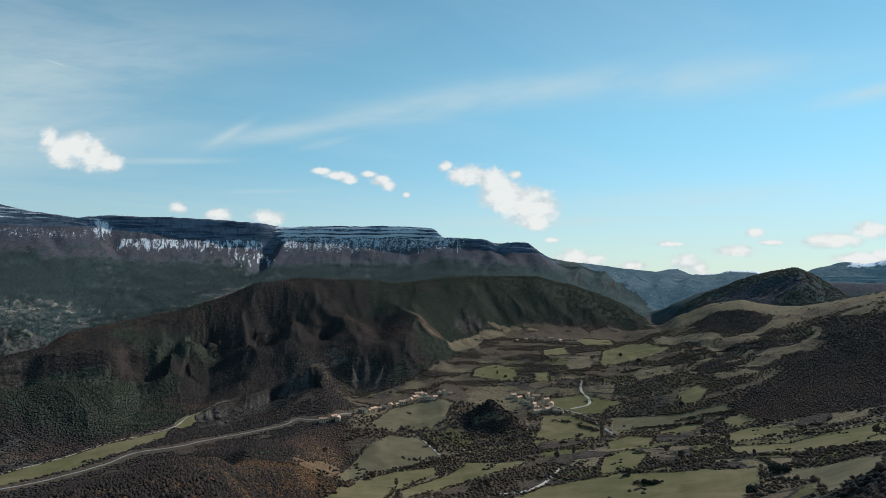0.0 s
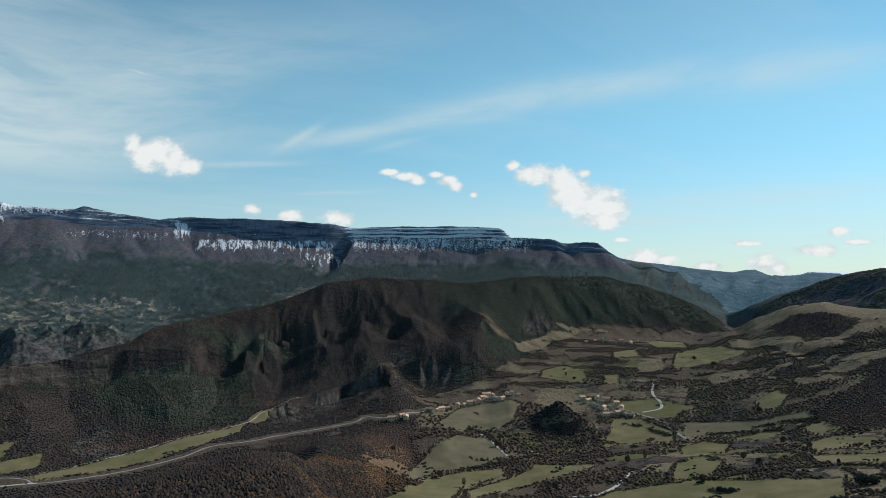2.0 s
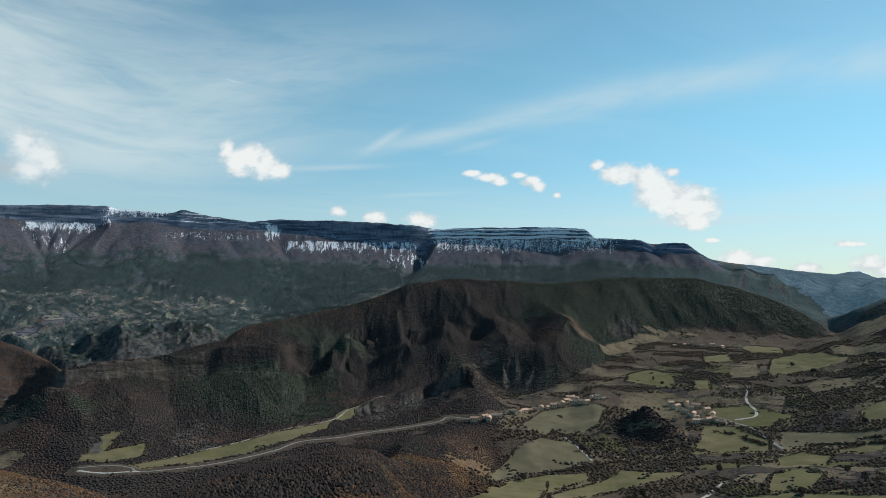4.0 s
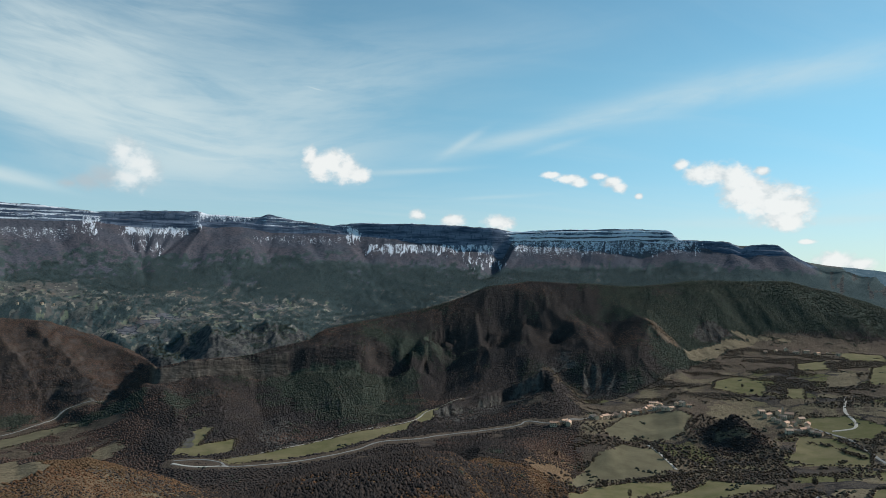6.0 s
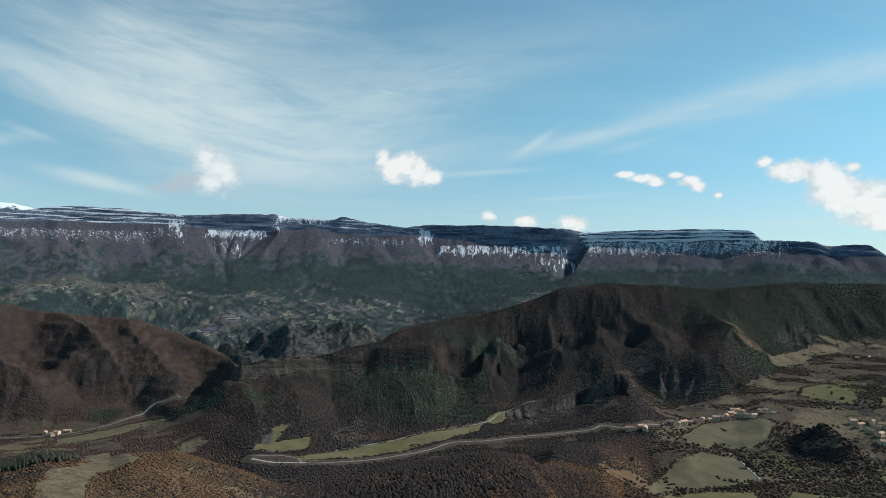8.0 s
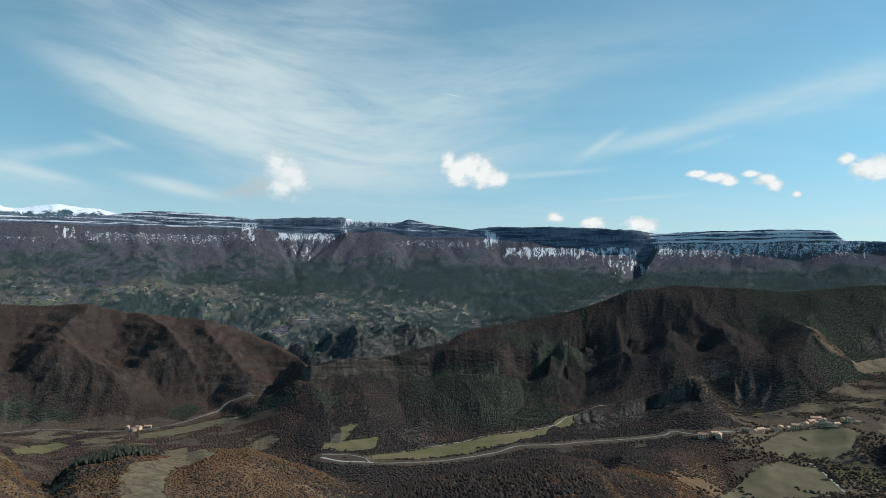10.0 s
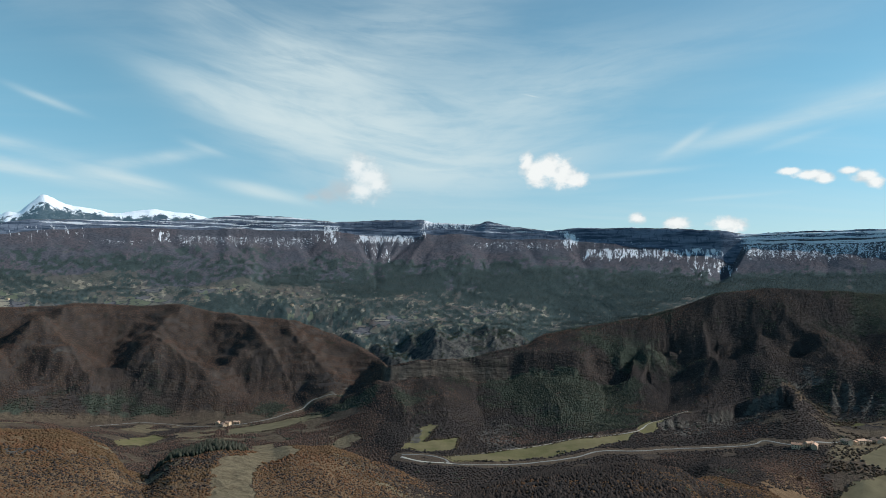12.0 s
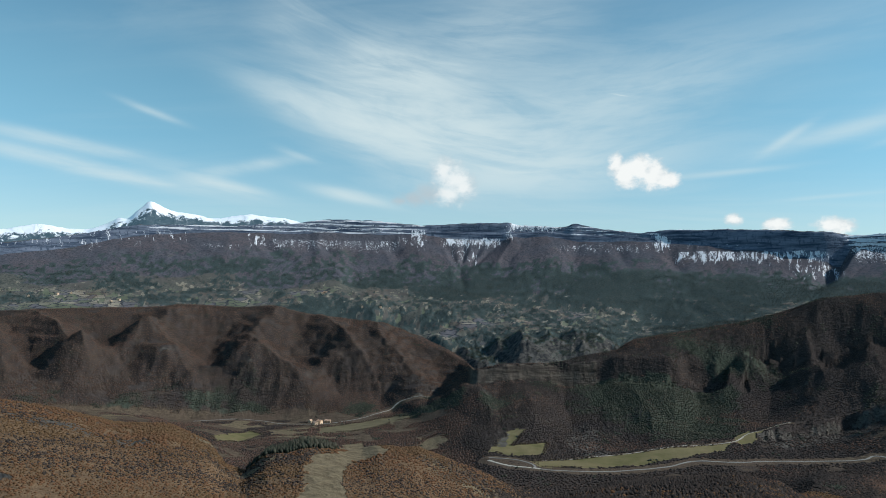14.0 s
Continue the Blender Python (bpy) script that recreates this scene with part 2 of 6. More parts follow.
def land_material(name, tone):
    """Ground cover after eight cover weights carried by the land."""
    m, n, bsdf = material(name)
    p = n.node("ShaderNodeTexCoord").outputs["Object"]
    a, b = n.node("ShaderNodeAttribute"), n.node("ShaderNodeAttribute")
    a.attribute_name, b.attribute_name = "cover_a", "cover_b"
    sa = n.node("ShaderNodeSeparateColor")
    sb = n.node("ShaderNodeSeparateColor")
    n.tree.links.new(a.outputs["Color"], sa.inputs[0])
    n.tree.links.new(b.outputs["Color"], sb.inputs[0])
    pine, wood, meadow, straw = *sa.outputs, a.outputs["Alpha"]
    rock, snow, soil, marl = *sb.outputs, b.outputs["Alpha"]
    third = n.node("ShaderNodeAttribute")
    third.attribute_name = "cover_c"
    sc = n.node("ShaderNodeSeparateColor")
    n.tree.links.new(third.outputs["Color"], sc.inputs[0])
    wide = n.noise(p, 0.006, 5, 0.6)
    mid = n.noise(p, 0.03, 5, 0.6, 0.3)
    small = n.noise(p, 0.14, 4, 0.65)
    grain = n.noise(p, 0.6, 3, 0.6)
    speck = n.noise(p, 0.085, 6, 0.75)
    z = n.split(p)[2]
    x, y, _ = n.split(p)
    layer = n.noise(n.xyz(n.math("MULTIPLY", x, 0.006), n.math("MULTIPLY", y, 0.006), n.math("MULTIPLY", z, 0.055)), 1.0, 6, 0.68, 0.15)
    rib = n.noise(n.xyz(n.math("MULTIPLY", x, 0.07), n.math("MULTIPLY", y, 0.07), n.math("MULTIPLY", z, 0.012)), 1.0, 4, 0.6, 0.4)

    def edge(w, give=0.5, tex=None):
        mott = n.math("ADD", n.math("MULTIPLY", mid, 0.5), n.math("MULTIPLY", small, 0.5))
        t = n.math("ADD", w, n.math("MULTIPLY", n.math("SUBTRACT", mott if tex is None else tex, 0.5), give * 2))
        return n.step(t, 0.5 - tone["crisp"], 0.5 + tone["crisp"])

    scrub = n.mix(n.step(n.math("ADD", n.math("MULTIPLY", small, 0.45), n.math("MULTIPLY", speck, 0.55)), 0.40, 0.60), *tone["scrub"][:2])
    scrub = n.mix(n.step(wide, 0.4, 0.65), scrub, tone["scrub"][2])
    c = scrub
    c = n.mix(edge(straw), c, n.mix(n.step(small, 0.3, 0.7), *tone["straw"]))
    c = n.mix(edge(soil, 0.15), c, n.mix(n.step(mid, 0.3, 0.7), (0.114, 0.098, 0.062), (0.158, 0.138, 0.086)))
    # small plots parted by hedges
    bent = n.vec("ADD", n.xyz(x, y, 0.0), n.xyz(n.math("MULTIPLY", mid, 60.0), n.math("MULTIPLY", wide, 120.0), 0.0))
    cell, rim_of = n.node("ShaderNodeTexVoronoi"), n.node("ShaderNodeTexVoronoi")
    for v in (cell, rim_of):
        v.voronoi_dimensions = "2D"
        v.inputs["Scale"].default_value = 1.0 / tone["plot"]
        n.put(v.inputs["Vector"], bent)
    rim_of.feature = "DISTANCE_TO_EDGE"
    pick = n.node("ShaderNodeSeparateColor")
    n.tree.links.new(cell.outputs["Color"], pick.inputs[0])
    crop = n.mix(n.step(pick.outputs[0], 0.30, 0.62), tone["turf"][0], tone["straw"][1])
    crop = n.mix(n.step(pick.outputs[1], 0.62, 0.70), crop, tone["scrub"][1])
    crop = n.mix(n.step(pick.outputs[2], 0.70, 0.76), crop, tone["wood"][1])
    crop = n.mix(n.math("MULTIPLY", n.step(small, 0.40, 0.66), 0.45), crop, tone["straw"][0])
    hedge = n.step(n.math("ADD", rim_of.outputs["Distance"], n.math("MULTIPLY", n.math("SUBTRACT", speck, 0.5), 0.30)), 0.10, 0.04)
    crop = n.mix(hedge, crop, tone["wood"][0])
    c = n.mix(edge(third.outputs["Alpha"], 0.6), c, crop)
    turf = n.mix(n.step(n.math("ADD", n.math("MULTIPLY", wide, 0.7), n.math("MULTIPLY", mid, 0.5)), 0.45, 0.75), *tone["turf"][:2])
    turf = n.mix(n.math("MULTIPLY", n.step(small, 0.45, 0.7), 0.5), turf, tone["turf"][2])
    c = n.mix(edge(meadow, 0.22), c, turf)
    c = n.mix(edge(wood), c, n.mix(n.step(n.math("ADD", n.math("MULTIPLY", small, 0.4), n.math("MULTIPLY", speck, 0.6)), 0.36, 0.62), tone["wood"][0], n.mix(n.step(wide, 0.38, 0.62), *tone["wood"][1:])))
    c = n.mix(edge(sc.outputs[2]), c, n.mix(n.step(n.math("ADD", n.math("MULTIPLY", small, 0.5), n.math("MULTIPLY", speck, 0.5)), 0.36, 0.62), *tone["dry"]))
    c = n.mix(edge(pine), c, n.mix(n.step(small, 0.3, 0.72), *tone["pine"]))
    c = n.mix(edge(marl, 0.7, rib), c, n.mix(n.step(rib, 0.35, 0.65), *tone["marl"]))
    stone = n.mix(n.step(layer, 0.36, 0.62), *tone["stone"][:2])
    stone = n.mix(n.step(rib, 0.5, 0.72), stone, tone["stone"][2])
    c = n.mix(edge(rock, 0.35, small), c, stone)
    # snow: thin bands on ledges, streaks hanging down the slope, dusting
    round_ = n.math("MULTIPLY", n.math("ARCTAN2", n.math("MULTIPLY", x, -1.0), y), 4100.0)
    flake = n.noise(p, 0.12, 6, 0.78, 0.3)
    thin = n.noise(n.xyz(n.math("MULTIPLY", round_, 0.006), 7.0, n.math("MULTIPLY", z, 0.105)), 1.0, 5, 0.62, 0.12)
    wave = n.math("SINE", n.math("ADD", n.math("MULTIPLY", z, 0.27), n.math("MULTIPLY", n.noise(n.xyz(n.math("MULTIPLY", round_, 0.0016), 2.0, 0.0), 1.0, 3), 7.0)))
    shelf = n.math("ADD", n.math("MULTIPLY", thin, 0.8), n.math("MULTIPLY", n.math("ADD", n.math("MULTIPLY", wave, 0.30), 0.5), 0.2))
    hang = n.noise(n.xyz(n.math("MULTIPLY", round_, 0.05), 3.0, n.math("MULTIPLY", z, 0.018)), 1.0, 6, 0.74, 0.5)

    def white_of(share, tex, part_flake):
        t = n.math("ADD", n.math("MULTIPLY", tex, 1.0 - part_flake), n.math("MULTIPLY", flake, part_flake))
        w = n.step(n.math("ADD", share, n.math("MULTIPLY", n.math("SUBTRACT", t, 0.5), 4.2)), 0.46, 0.62)
        return n.math("MULTIPLY", w, n.step(share, 0.03, 0.15))

    white = n.math("MAXIMUM", white_of(snow, hang, 0.62), n.math("MAXIMUM", white_of(sc.outputs[0], shelf, 0.28), white_of(sc.outputs[1], hang, 0.34)))
    c = n.mix(n.math("MULTIPLY", white, 0.9), c, (0.74, 0.77, 0.82))
    lift = n.math("ADD", n.math("MULTIPLY", small, 1.0), n.math("ADD", n.math("MULTIPLY", grain, 0.15), n.math("MULTIPLY", n.math("MULTIPLY", layer, rock), 1.5)))
    smooth = n.math("SUBTRACT", 1.0, n.math("MULTIPLY", n.math("MAXIMUM", meadow, soil), 0.9), clamp=True)
    finish(n, bsdf, c, 0.95, n.math("MULTIPLY", lift, smooth), 5.0, 0.7)
    return m


def leaf_material(name, dark, light, other, size=0.5, thin=0.45):
    """Twigs or needles, varied tree by tree and within each crown."""
    m, n, bsdf = material(name)
    p = n.node("ShaderNodeTexCoord").outputs["Object"]
    geo = n.node("ShaderNodeNewGeometry")
    rnd = geo.outputs["Random Per Island"]
    grain = n.noise(p, size, 3, 0.65)
    wide = n.noise(p, 0.012, 3, 0.55)
    c = n.mix(n.step(n.math("ADD", n.math("MULTIPLY", grain, 0.6), n.math("MULTIPLY", rnd, 0.5)), 0.3, 0.85), dark, light)
    c = n.mix(n.math("MULTIPLY", n.step(n.math("ADD", wide, n.math("MULTIPLY", rnd, 0.35)), 0.55, 0.9), 0.85), c, other)
    finish(n, bsdf, c, 0.95, grain, 1.0, 0.8)
    bsdf.inputs["Specular IOR Level"].default_value = 0.03
    # thin twigs let some of the light through
    glow = n.node("ShaderNodeBsdfTranslucent")
    both = n.node("ShaderNodeMixShader")
    n.put(glow.inputs["Color"], c)
    both.inputs[0].default_value = thin
    n.tree.links.new(bsdf.outputs[0], both.inputs[1])
    n.tree.links.new(glow.outputs[0], both.inputs[2])
    out = [k for k in n.tree.nodes if k.bl_idname == "ShaderNodeOutputMaterial"][0]
    n.tree.links.new(both.outputs[0], out.inputs[0])
    return m


def plain_material(name, one, two, scale=0.3, rough=0.85, dist=0.05):
    m, n, bsdf = material(name)
    p = n.node("ShaderNodeTexCoord").outputs["Object"]
    rnd = n.node("ShaderNodeObjectInfo").outputs["Random"]
    t = n.noise(p, scale, 5, 0.65)
    u = n.noise(p, scale * 9, 3, 0.6)
    f = n.math("ADD", n.math("MULTIPLY", t, 0.7), n.math("ADD", n.math("MULTIPLY", u, 0.3), n.math("MULTIPLY", n.math("SUBTRACT", rnd, 0.5), 0.35)))
    finish(n, bsdf, n.mix(n.step(f, 0.3, 0.7), one, two), rough, u, dist)
    bsdf.inputs["Specular IOR Level"].default_value = 0.25
    return m


def far_material():
    """The farthest ranges, a backdrop: rock, woods and snow, with air haze put in as blue colour and glow."""
    m, n, bsdf = material("far_range")
    p = n.node("ShaderNodeTexCoord").outputs["Object"]
    b = n.node("ShaderNodeAttribute")
    b.attribute_name = "cover_b"
    sb = n.node("ShaderNodeSeparateColor")
    n.tree.links.new(b.outputs["Color"], sb.inputs[0])
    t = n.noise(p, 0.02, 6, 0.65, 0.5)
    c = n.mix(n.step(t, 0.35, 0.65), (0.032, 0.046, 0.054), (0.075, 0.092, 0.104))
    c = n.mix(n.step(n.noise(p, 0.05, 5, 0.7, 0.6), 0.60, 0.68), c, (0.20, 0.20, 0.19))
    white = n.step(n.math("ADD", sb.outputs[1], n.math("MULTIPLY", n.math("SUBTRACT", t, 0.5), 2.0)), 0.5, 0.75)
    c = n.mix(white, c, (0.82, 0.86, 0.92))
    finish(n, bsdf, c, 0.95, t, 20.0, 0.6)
    # faint blue glow stands in for the air before the ranges
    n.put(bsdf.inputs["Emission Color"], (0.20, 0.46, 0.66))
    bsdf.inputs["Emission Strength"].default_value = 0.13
    return m


LAND = land_material("land", VALLEY)
HIGH_LAND_HAZED = land_material("high_land_hazed", HIGHLAND_HAZED)
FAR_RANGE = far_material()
BARE = leaf_material("bare_twigs", (0.059, 0.052, 0.049), (0.086, 0.074, 0.070), (0.100, 0.078, 0.067), thin=0.4)
RUST = leaf_material("dry_oak_leaves", (0.116, 0.082, 0.066), (0.156, 0.110, 0.088), (0.172, 0.106, 0.080), thin=0.38)
NEEDLE = leaf_material("pine_needles", (0.054, 0.067, 0.053), (0.093, 0.108, 0.082), (0.114, 0.110, 0.084), thin=0.42)
HEDGE = leaf_material("grey_twigs", (0.140, 0.114, 0.094), (0.225, 0.184, 0.150), (0.180, 0.142, 0.102), thin=0.58)
GOLD = leaf_material("golden_scrub", (0.158, 0.102, 0.058), (0.214, 0.138, 0.078), (0.218, 0.114, 0.066), thin=0.4)
# bluer copy of the pine needles, with distance haze put into the colour
HAZED_NEEDLE = leaf_material("hazed_pine_needles", (0.046, 0.063, 0.062), (0.086, 0.111, 0.106), (0.104, 0.110, 0.096), thin=0.42)
BARK = plain_material("bark", (0.05, 0.04, 0.03), (0.11, 0.09, 0.07), 1.5)
GRAVEL = plain_material("pale_gravel", (0.36, 0.33, 0.28), (0.50, 0.46, 0.40), 0.15)
ASPHALT = plain_material("worn_asphalt", (0.19, 0.183, 0.168), (0.27, 0.258, 0.236), 0.1)
PLASTER = plain_material("lime_plaster", (0.62, 0.46, 0.31), (0.76, 0.60, 0.43), 0.25)
STONE = plain_material("rubble_stone", (0.46, 0.34, 0.23), (0.62, 0.48, 0.34), 0.9)
TILE = plain_material("clay_tiles", (0.46, 0.27, 0.18), (0.62, 0.41, 0.29), 0.6)
GLASS = plain_material("dark_panes", (0.02, 0.022, 0.025), (0.03, 0.032, 0.036), 0.5, 0.15, 0.0)
TIMBER = plain_material("weathered_wood", (0.10, 0.075, 0.05), (0.16, 0.12, 0.085), 1.2)


# ---- the lie of the land ----
# Lines of the land from the brow under the camera out to the far ranges:
# degrees left of the first view, metres out, metres above the camera.
BROW = [(-45, 190, -40), (-36, 200, -50), (-31, 220, -66), (-26, 240, -86), (-20, 260, -112), (0, 260, -118), (30, 250, -112), (48, 250, -92), (60, 240, -84), (80, 230, -70), (95, 230, -60)]
FRONT_RIGHT = [(-45, 520, -100), (-31.9, 600, -148), (-26.1, 720, -198), (-18.3, 770, -229), (-9.7, 790, -248), (3.8, 800, -255), (10.1, 800, -251), (11.8, 810, -236), (14.9, 780, -221), (17.6, 745, -188), (20.8, 725, -181), (25.3, 700, -183), (29.8, 690, -190), (33.8, 640, -191), (37.2, 580, -168)]
FRONT_LEFT = [(40.5, 545, -143), (44.5, 530, -127), (44.9, 530, -125), (48.3, 520, -122), (49.5, 520, -124), (53.9, 510, -116), (56.9, 505, -121), (58.6, 530, -140), (60.1, 565, -141), (61.2, 600, -131), (64, 610, -118), (67.9, 600, -110), (71.6, 570, -92), (75, 540, -81), (80, 480, -60), (95, 460, -40)]
FRONT = FRONT_RIGHT + FRONT_LEFT
DIP = [(-45, 700, -130), (-32, 820, -171), (-26.1, 880, -210), (-18.3, 920, -236), (-9.8, 960, -252), (-0.7, 980, -272), (7.4, 980, -270), (11.8, 960, -238), (15.4, 940, -232), (19, 900, -262), (23, 900, -268), (28, 880, -272), (35, 860, -268), (45, 850, -262), (55, 850, -262), (62, 900, -262), (70, 900, -250), (80, 900, -230), (95, 900, -200)]
FLOOR = [(-45, 900, -130), (-32, 1080, -186), (-26.1, 1120, -220), (-20.4, 1120, -242), (-14.1, 1120, -255), (-9.8, 1130, -266), (-3.5, 1100, -275), (3.8, 1120, -258), (5.3, 1100, -252), (11.8, 1160, -249), (16.3, 1110, -255), (24.4, 1040, -259), (29.8, 1010, -262), (36, 1000, -259), (39.3, 1060, -261), (44, 1220, -284), (49, 1330, -293), (58.7, 1390, -300), (62, 1460, -285), (67.9, 1480, -271), (75, 1450, -305), (95, 1450, -300)]
FOOT = [(-45, 1250, -110), (-32, 1330, -166), (-26.2, 1280, -194), (-20.4, 1260, -218), (-14.1, 1330, -241), (-9.8, 1340, -247), (-5.3, 1350, -252), (0, 1380, -232), (2, 1380, -245), (5.3, 1300, -251), (7.6, 1380, -241), (9.2, 1420, -202), (10.3, 1430, -186), (11.8, 1410, -207), (13.6, 1400, -226), (16.3, 1330, -228), (20.8, 1220, -245), (28.1, 1120, -258), (34.3, 1070, -261), (38.5, 1150, -263), (42.3, 1400, -259), (45, 1430, -286), (47.7, 1480, -296), (55.7, 1620, -314), (62.8, 1660, -313), (67.9, 1660, -287), (74.9, 1660, -271), (80, 1660, -300), (95, 1660, -300)]
GULLY = [(-45, 1550, -70), (-32.1, 1480, -125), (-26.2, 1430, -164), (-20.4, 1420, -196), (-14.2, 1500, -214), (-9.8, 1520, -221), (-5.3, 1520, -227), (0.2, 1540, -227), (4.1, 1500, -239), (7.4, 1500, -258), (10.5, 1500, -248), (13.6, 1470, -245), (16.3, 1400, -249), (20.8, 1280, -263), (28.1, 1180, -276), (34.3, 1130, -267), (38.5, 1260, -259), (40, 1480, -227), (41.4, 1540, -222), (43.2, 1540, -254), (45, 1510, -278), (47.3, 1600, -303), (49.5, 1720, -285), (55.7, 1760, -268), (60, 1760, -264), (64.1, 1760, -259), (69.8, 1760, -250), (75, 1760, -240), (80, 1760, -260), (95, 1760, -260)]
LEDGE_RIGHT = [(-45, 1700, -30), (-32.1, 1590, -88), (-26.2, 1560, -141), (-20.4, 1600, -170), (-14.2, 1780, -196), (-9.8, 1800, -201), (-5.3, 1760, -210), (-0.7, 1720, -220), (2.8, 1690, -164), (7.4, 1640, -191), (11.8, 1620, -193), (16.3, 1640, -222), (19.5, 1640, -228), (22.7, 1630, -228), (25.4, 1640, -213)]
LEDGE_LEFT = [(29.9, 1620, -216), (34.3, 1600, -219), (38.6, 1570, -222), (40.6, 1560, -228), (41.2, 1640, -262), (43, 1660, -275), (45, 1700, -262), (48.7, 1880, -253), (51.4, 1960, -225), (55.8, 1960, -223), (60.1, 1950, -226), (64.1, 1950, -215), (69.9, 1950, -208), (75.1, 1950, -200), (80, 1950, -200), (95, 1950, -200)]
LEDGE = LEDGE_RIGHT + LEDGE_LEFT
SHELF_RIGHT = [(-45, 1740, -20), (-32.1, 1680, -68), (-26.2, 1680, -124), (-20.4, 1760, -151), (-16.7, 1950, -167), (-14.2, 2150, -200), (-9.8, 2150, -200), (-5.3, 2100, -190), (-1.7, 1950, -187), (2.4, 1880, -135), (7.4, 1860, -145), (11.8, 1850, -141), (16.3, 1780, -176), (19.5, 1745, -178), (22.7, 1715, -185)]
SHELF_LEFT = [(25.4, 1665, -177), (30, 1645, -177), (34.4, 1622, -188), (38.6, 1592, -193), (40.6, 1590, -201), (41.6, 1840, -250), (43.2, 1860, -260), (45.9, 1960, -232), (51.4, 2120, -176), (55.8, 2140, -161), (60.1, 2120, -174), (64.2, 2120, -163), (69.9, 2120, -159), (75.1, 2120, -153), (80, 2120, -150), (95, 2120, -150)]
SHELF = SHELF_RIGHT + SHELF_LEFT
CREST_RIGHT = [(-45, 1760, 30), (-32.1, 1900, -46), (-29.8, 1960, -65), (-27, 2000, -90), (-24.8, 2050, -89), (-22.9, 2060, -77), (-20.9, 2080, -88), (-18.4, 2120, -128), (-17.1, 2180, -166), (-16.3, 2800, -193), (-14.2, 2800, -123), (-10.7, 2700, -55), (-7.6, 2600, -20), (-5.3, 2550, -20), (-0.7, 2400, -17), (3.2, 2250, -34), (7, 2120, -26), (11.4, 2060, -20), (14.9, 2020, -37)]
CREST_LEFT = [(18.1, 1980, -77), (20.9, 1950, -103), (25.4, 1880, -127), (28.2, 1840, -146), (29.1, 1760, -165), (34.4, 1680, -191), (38.6, 1640, -195), (40.7, 1620, -205), (41.1, 2000, -228), (43.2, 2150, -196), (46.9, 2300, -156), (49.2, 2300, -131), (53.2, 2320, -120), (56.7, 2350, -94), (62.6, 2350, -87), (68.1, 2350, -93), (75.2, 2350, -98), (80, 2350, -110), (95, 2350, -100)]
CREST = CREST_RIGHT + CREST_LEFT
BACK = [(-45, 2100, -40), (-30, 2200, -100), (-24, 2250, -160), (-19, 2350, -220), (-17.5, 3000, -230), (-14, 2950, -180), (-9, 2850, -130), (0, 2750, -110), (6, 2500, -110), (10, 2350, -120), (15, 2250, -150), (22, 2150, -230), (30, 2000, -290), (38, 1950, -300), (41, 2000, -310), (45, 2450, -240), (52, 2550, -210), (60, 2600, -190), (80, 2600, -170), (95, 2600, -150)]
TIER = [(-45, 2900, -60), (-32.1, 2800, -123), (-29.8, 2850, -87), (-28.1, 2900, -24), (-26.7, 2900, 21), (-25.2, 2920, 5), (-22.5, 2950, -43), (-19.7, 3050, -96), (-17.2, 3100, -161), (-14.2, 3150, -195), (-9.8, 3150, -124), (-0.7, 3000, -96), (8.4, 2800, -111), (15, 2700, -115), (19.2, 2600, -157), (29.1, 2350, -222), (31.8, 2400, -182), (34, 2380, -191), (36.6, 2350, -184), (37.8, 2350, -208), (39.5, 2350, -228), (41.5, 2450, -221), (44.7, 2600, -223), (46.9, 2750, -206), (51.4, 2800, -189), (56.7, 2800, -156), (64.2, 2800, -143), (75.2, 2800, -145), (80, 2800, -140), (95, 2800, -120)]
PLAIN = [(-45, 3200, -200), (-30, 3250, -220), (-19, 3350, -250), (-15, 3500, -150), (-9.8, 3400, -93), (-0.7, 3300, -79), (8.4, 3100, -98), (15, 3000, -104), (21.2, 2900, -141), (26.9, 2850, -183), (30, 2750, -172), (36.6, 2750, -160), (42.8, 2800, -138), (46.9, 2950, -128), (48.5, 2900, -119), (51.4, 3000, -115), (53.7, 2950, -127), (64.3, 3100, -98), (75.2, 3100, -104), (80, 3100, -120), (95, 3100, -100)]
RISE = [(-45, 3700, -150), (-30, 3750, -150), (-24, 3750, -140), (-20.5, 3750, -84), (-17.6, 3750, -100), (-14.2, 3750, -93), (-9.8, 3700, -35), (-0.7, 3650, -14), (8.4, 3600, -22), (15, 3550, -27), (25.1, 3500, -25), (30, 3450, -25), (36.6, 3450, -27), (42.8, 3450, -29), (50.4, 3500, -19), (51.5, 3550, 27), (64.3, 3600, 4), (75.2, 3650, -4), (80, 3650, -60), (95, 3650, -40)]
TALUS_RIGHT = [(-45, 4000, -60), (-30, 4000, -60), (-22, 4000, -20), (-18.4, 3950, -77), (-15.5, 3950, -79), (-12.5, 3980, -31), (-9.8, 4000, 20), (-7.6, 4020, 81), (-5.3, 4040, 114), (-3.5, 4060, 121), (-0.7, 4080, 138), (0.6, 4100, 158), (2.9, 4120, 172), (8.4, 4140, 185), (12.8, 4120, 162), (14.1, 4080, 111), (15.4, 4060, 126), (19.2, 4080, 174)]
TALUS_LEFT = [(22.8, 4100, 197), (25.1, 4120, 210), (28.8, 4120, 232), (32.2, 4120, 224), (34.5, 4120, 262), (37.1, 4110, 244), (38.4, 4100, 229), (41.7, 4110, 235), (44.9, 4130, 266), (50.5, 4150, 264), (53.3, 4150, 277), (53.9, 4150, 259), (60.3, 4150, 257), (65.6, 4150, 232), (68.3, 4130, 200), (71.2, 4100, 144), (75.3, 4080, 101), (80, 4080, 0), (95, 4080, 0)]
TALUS = TALUS_RIGHT + TALUS_LEFT
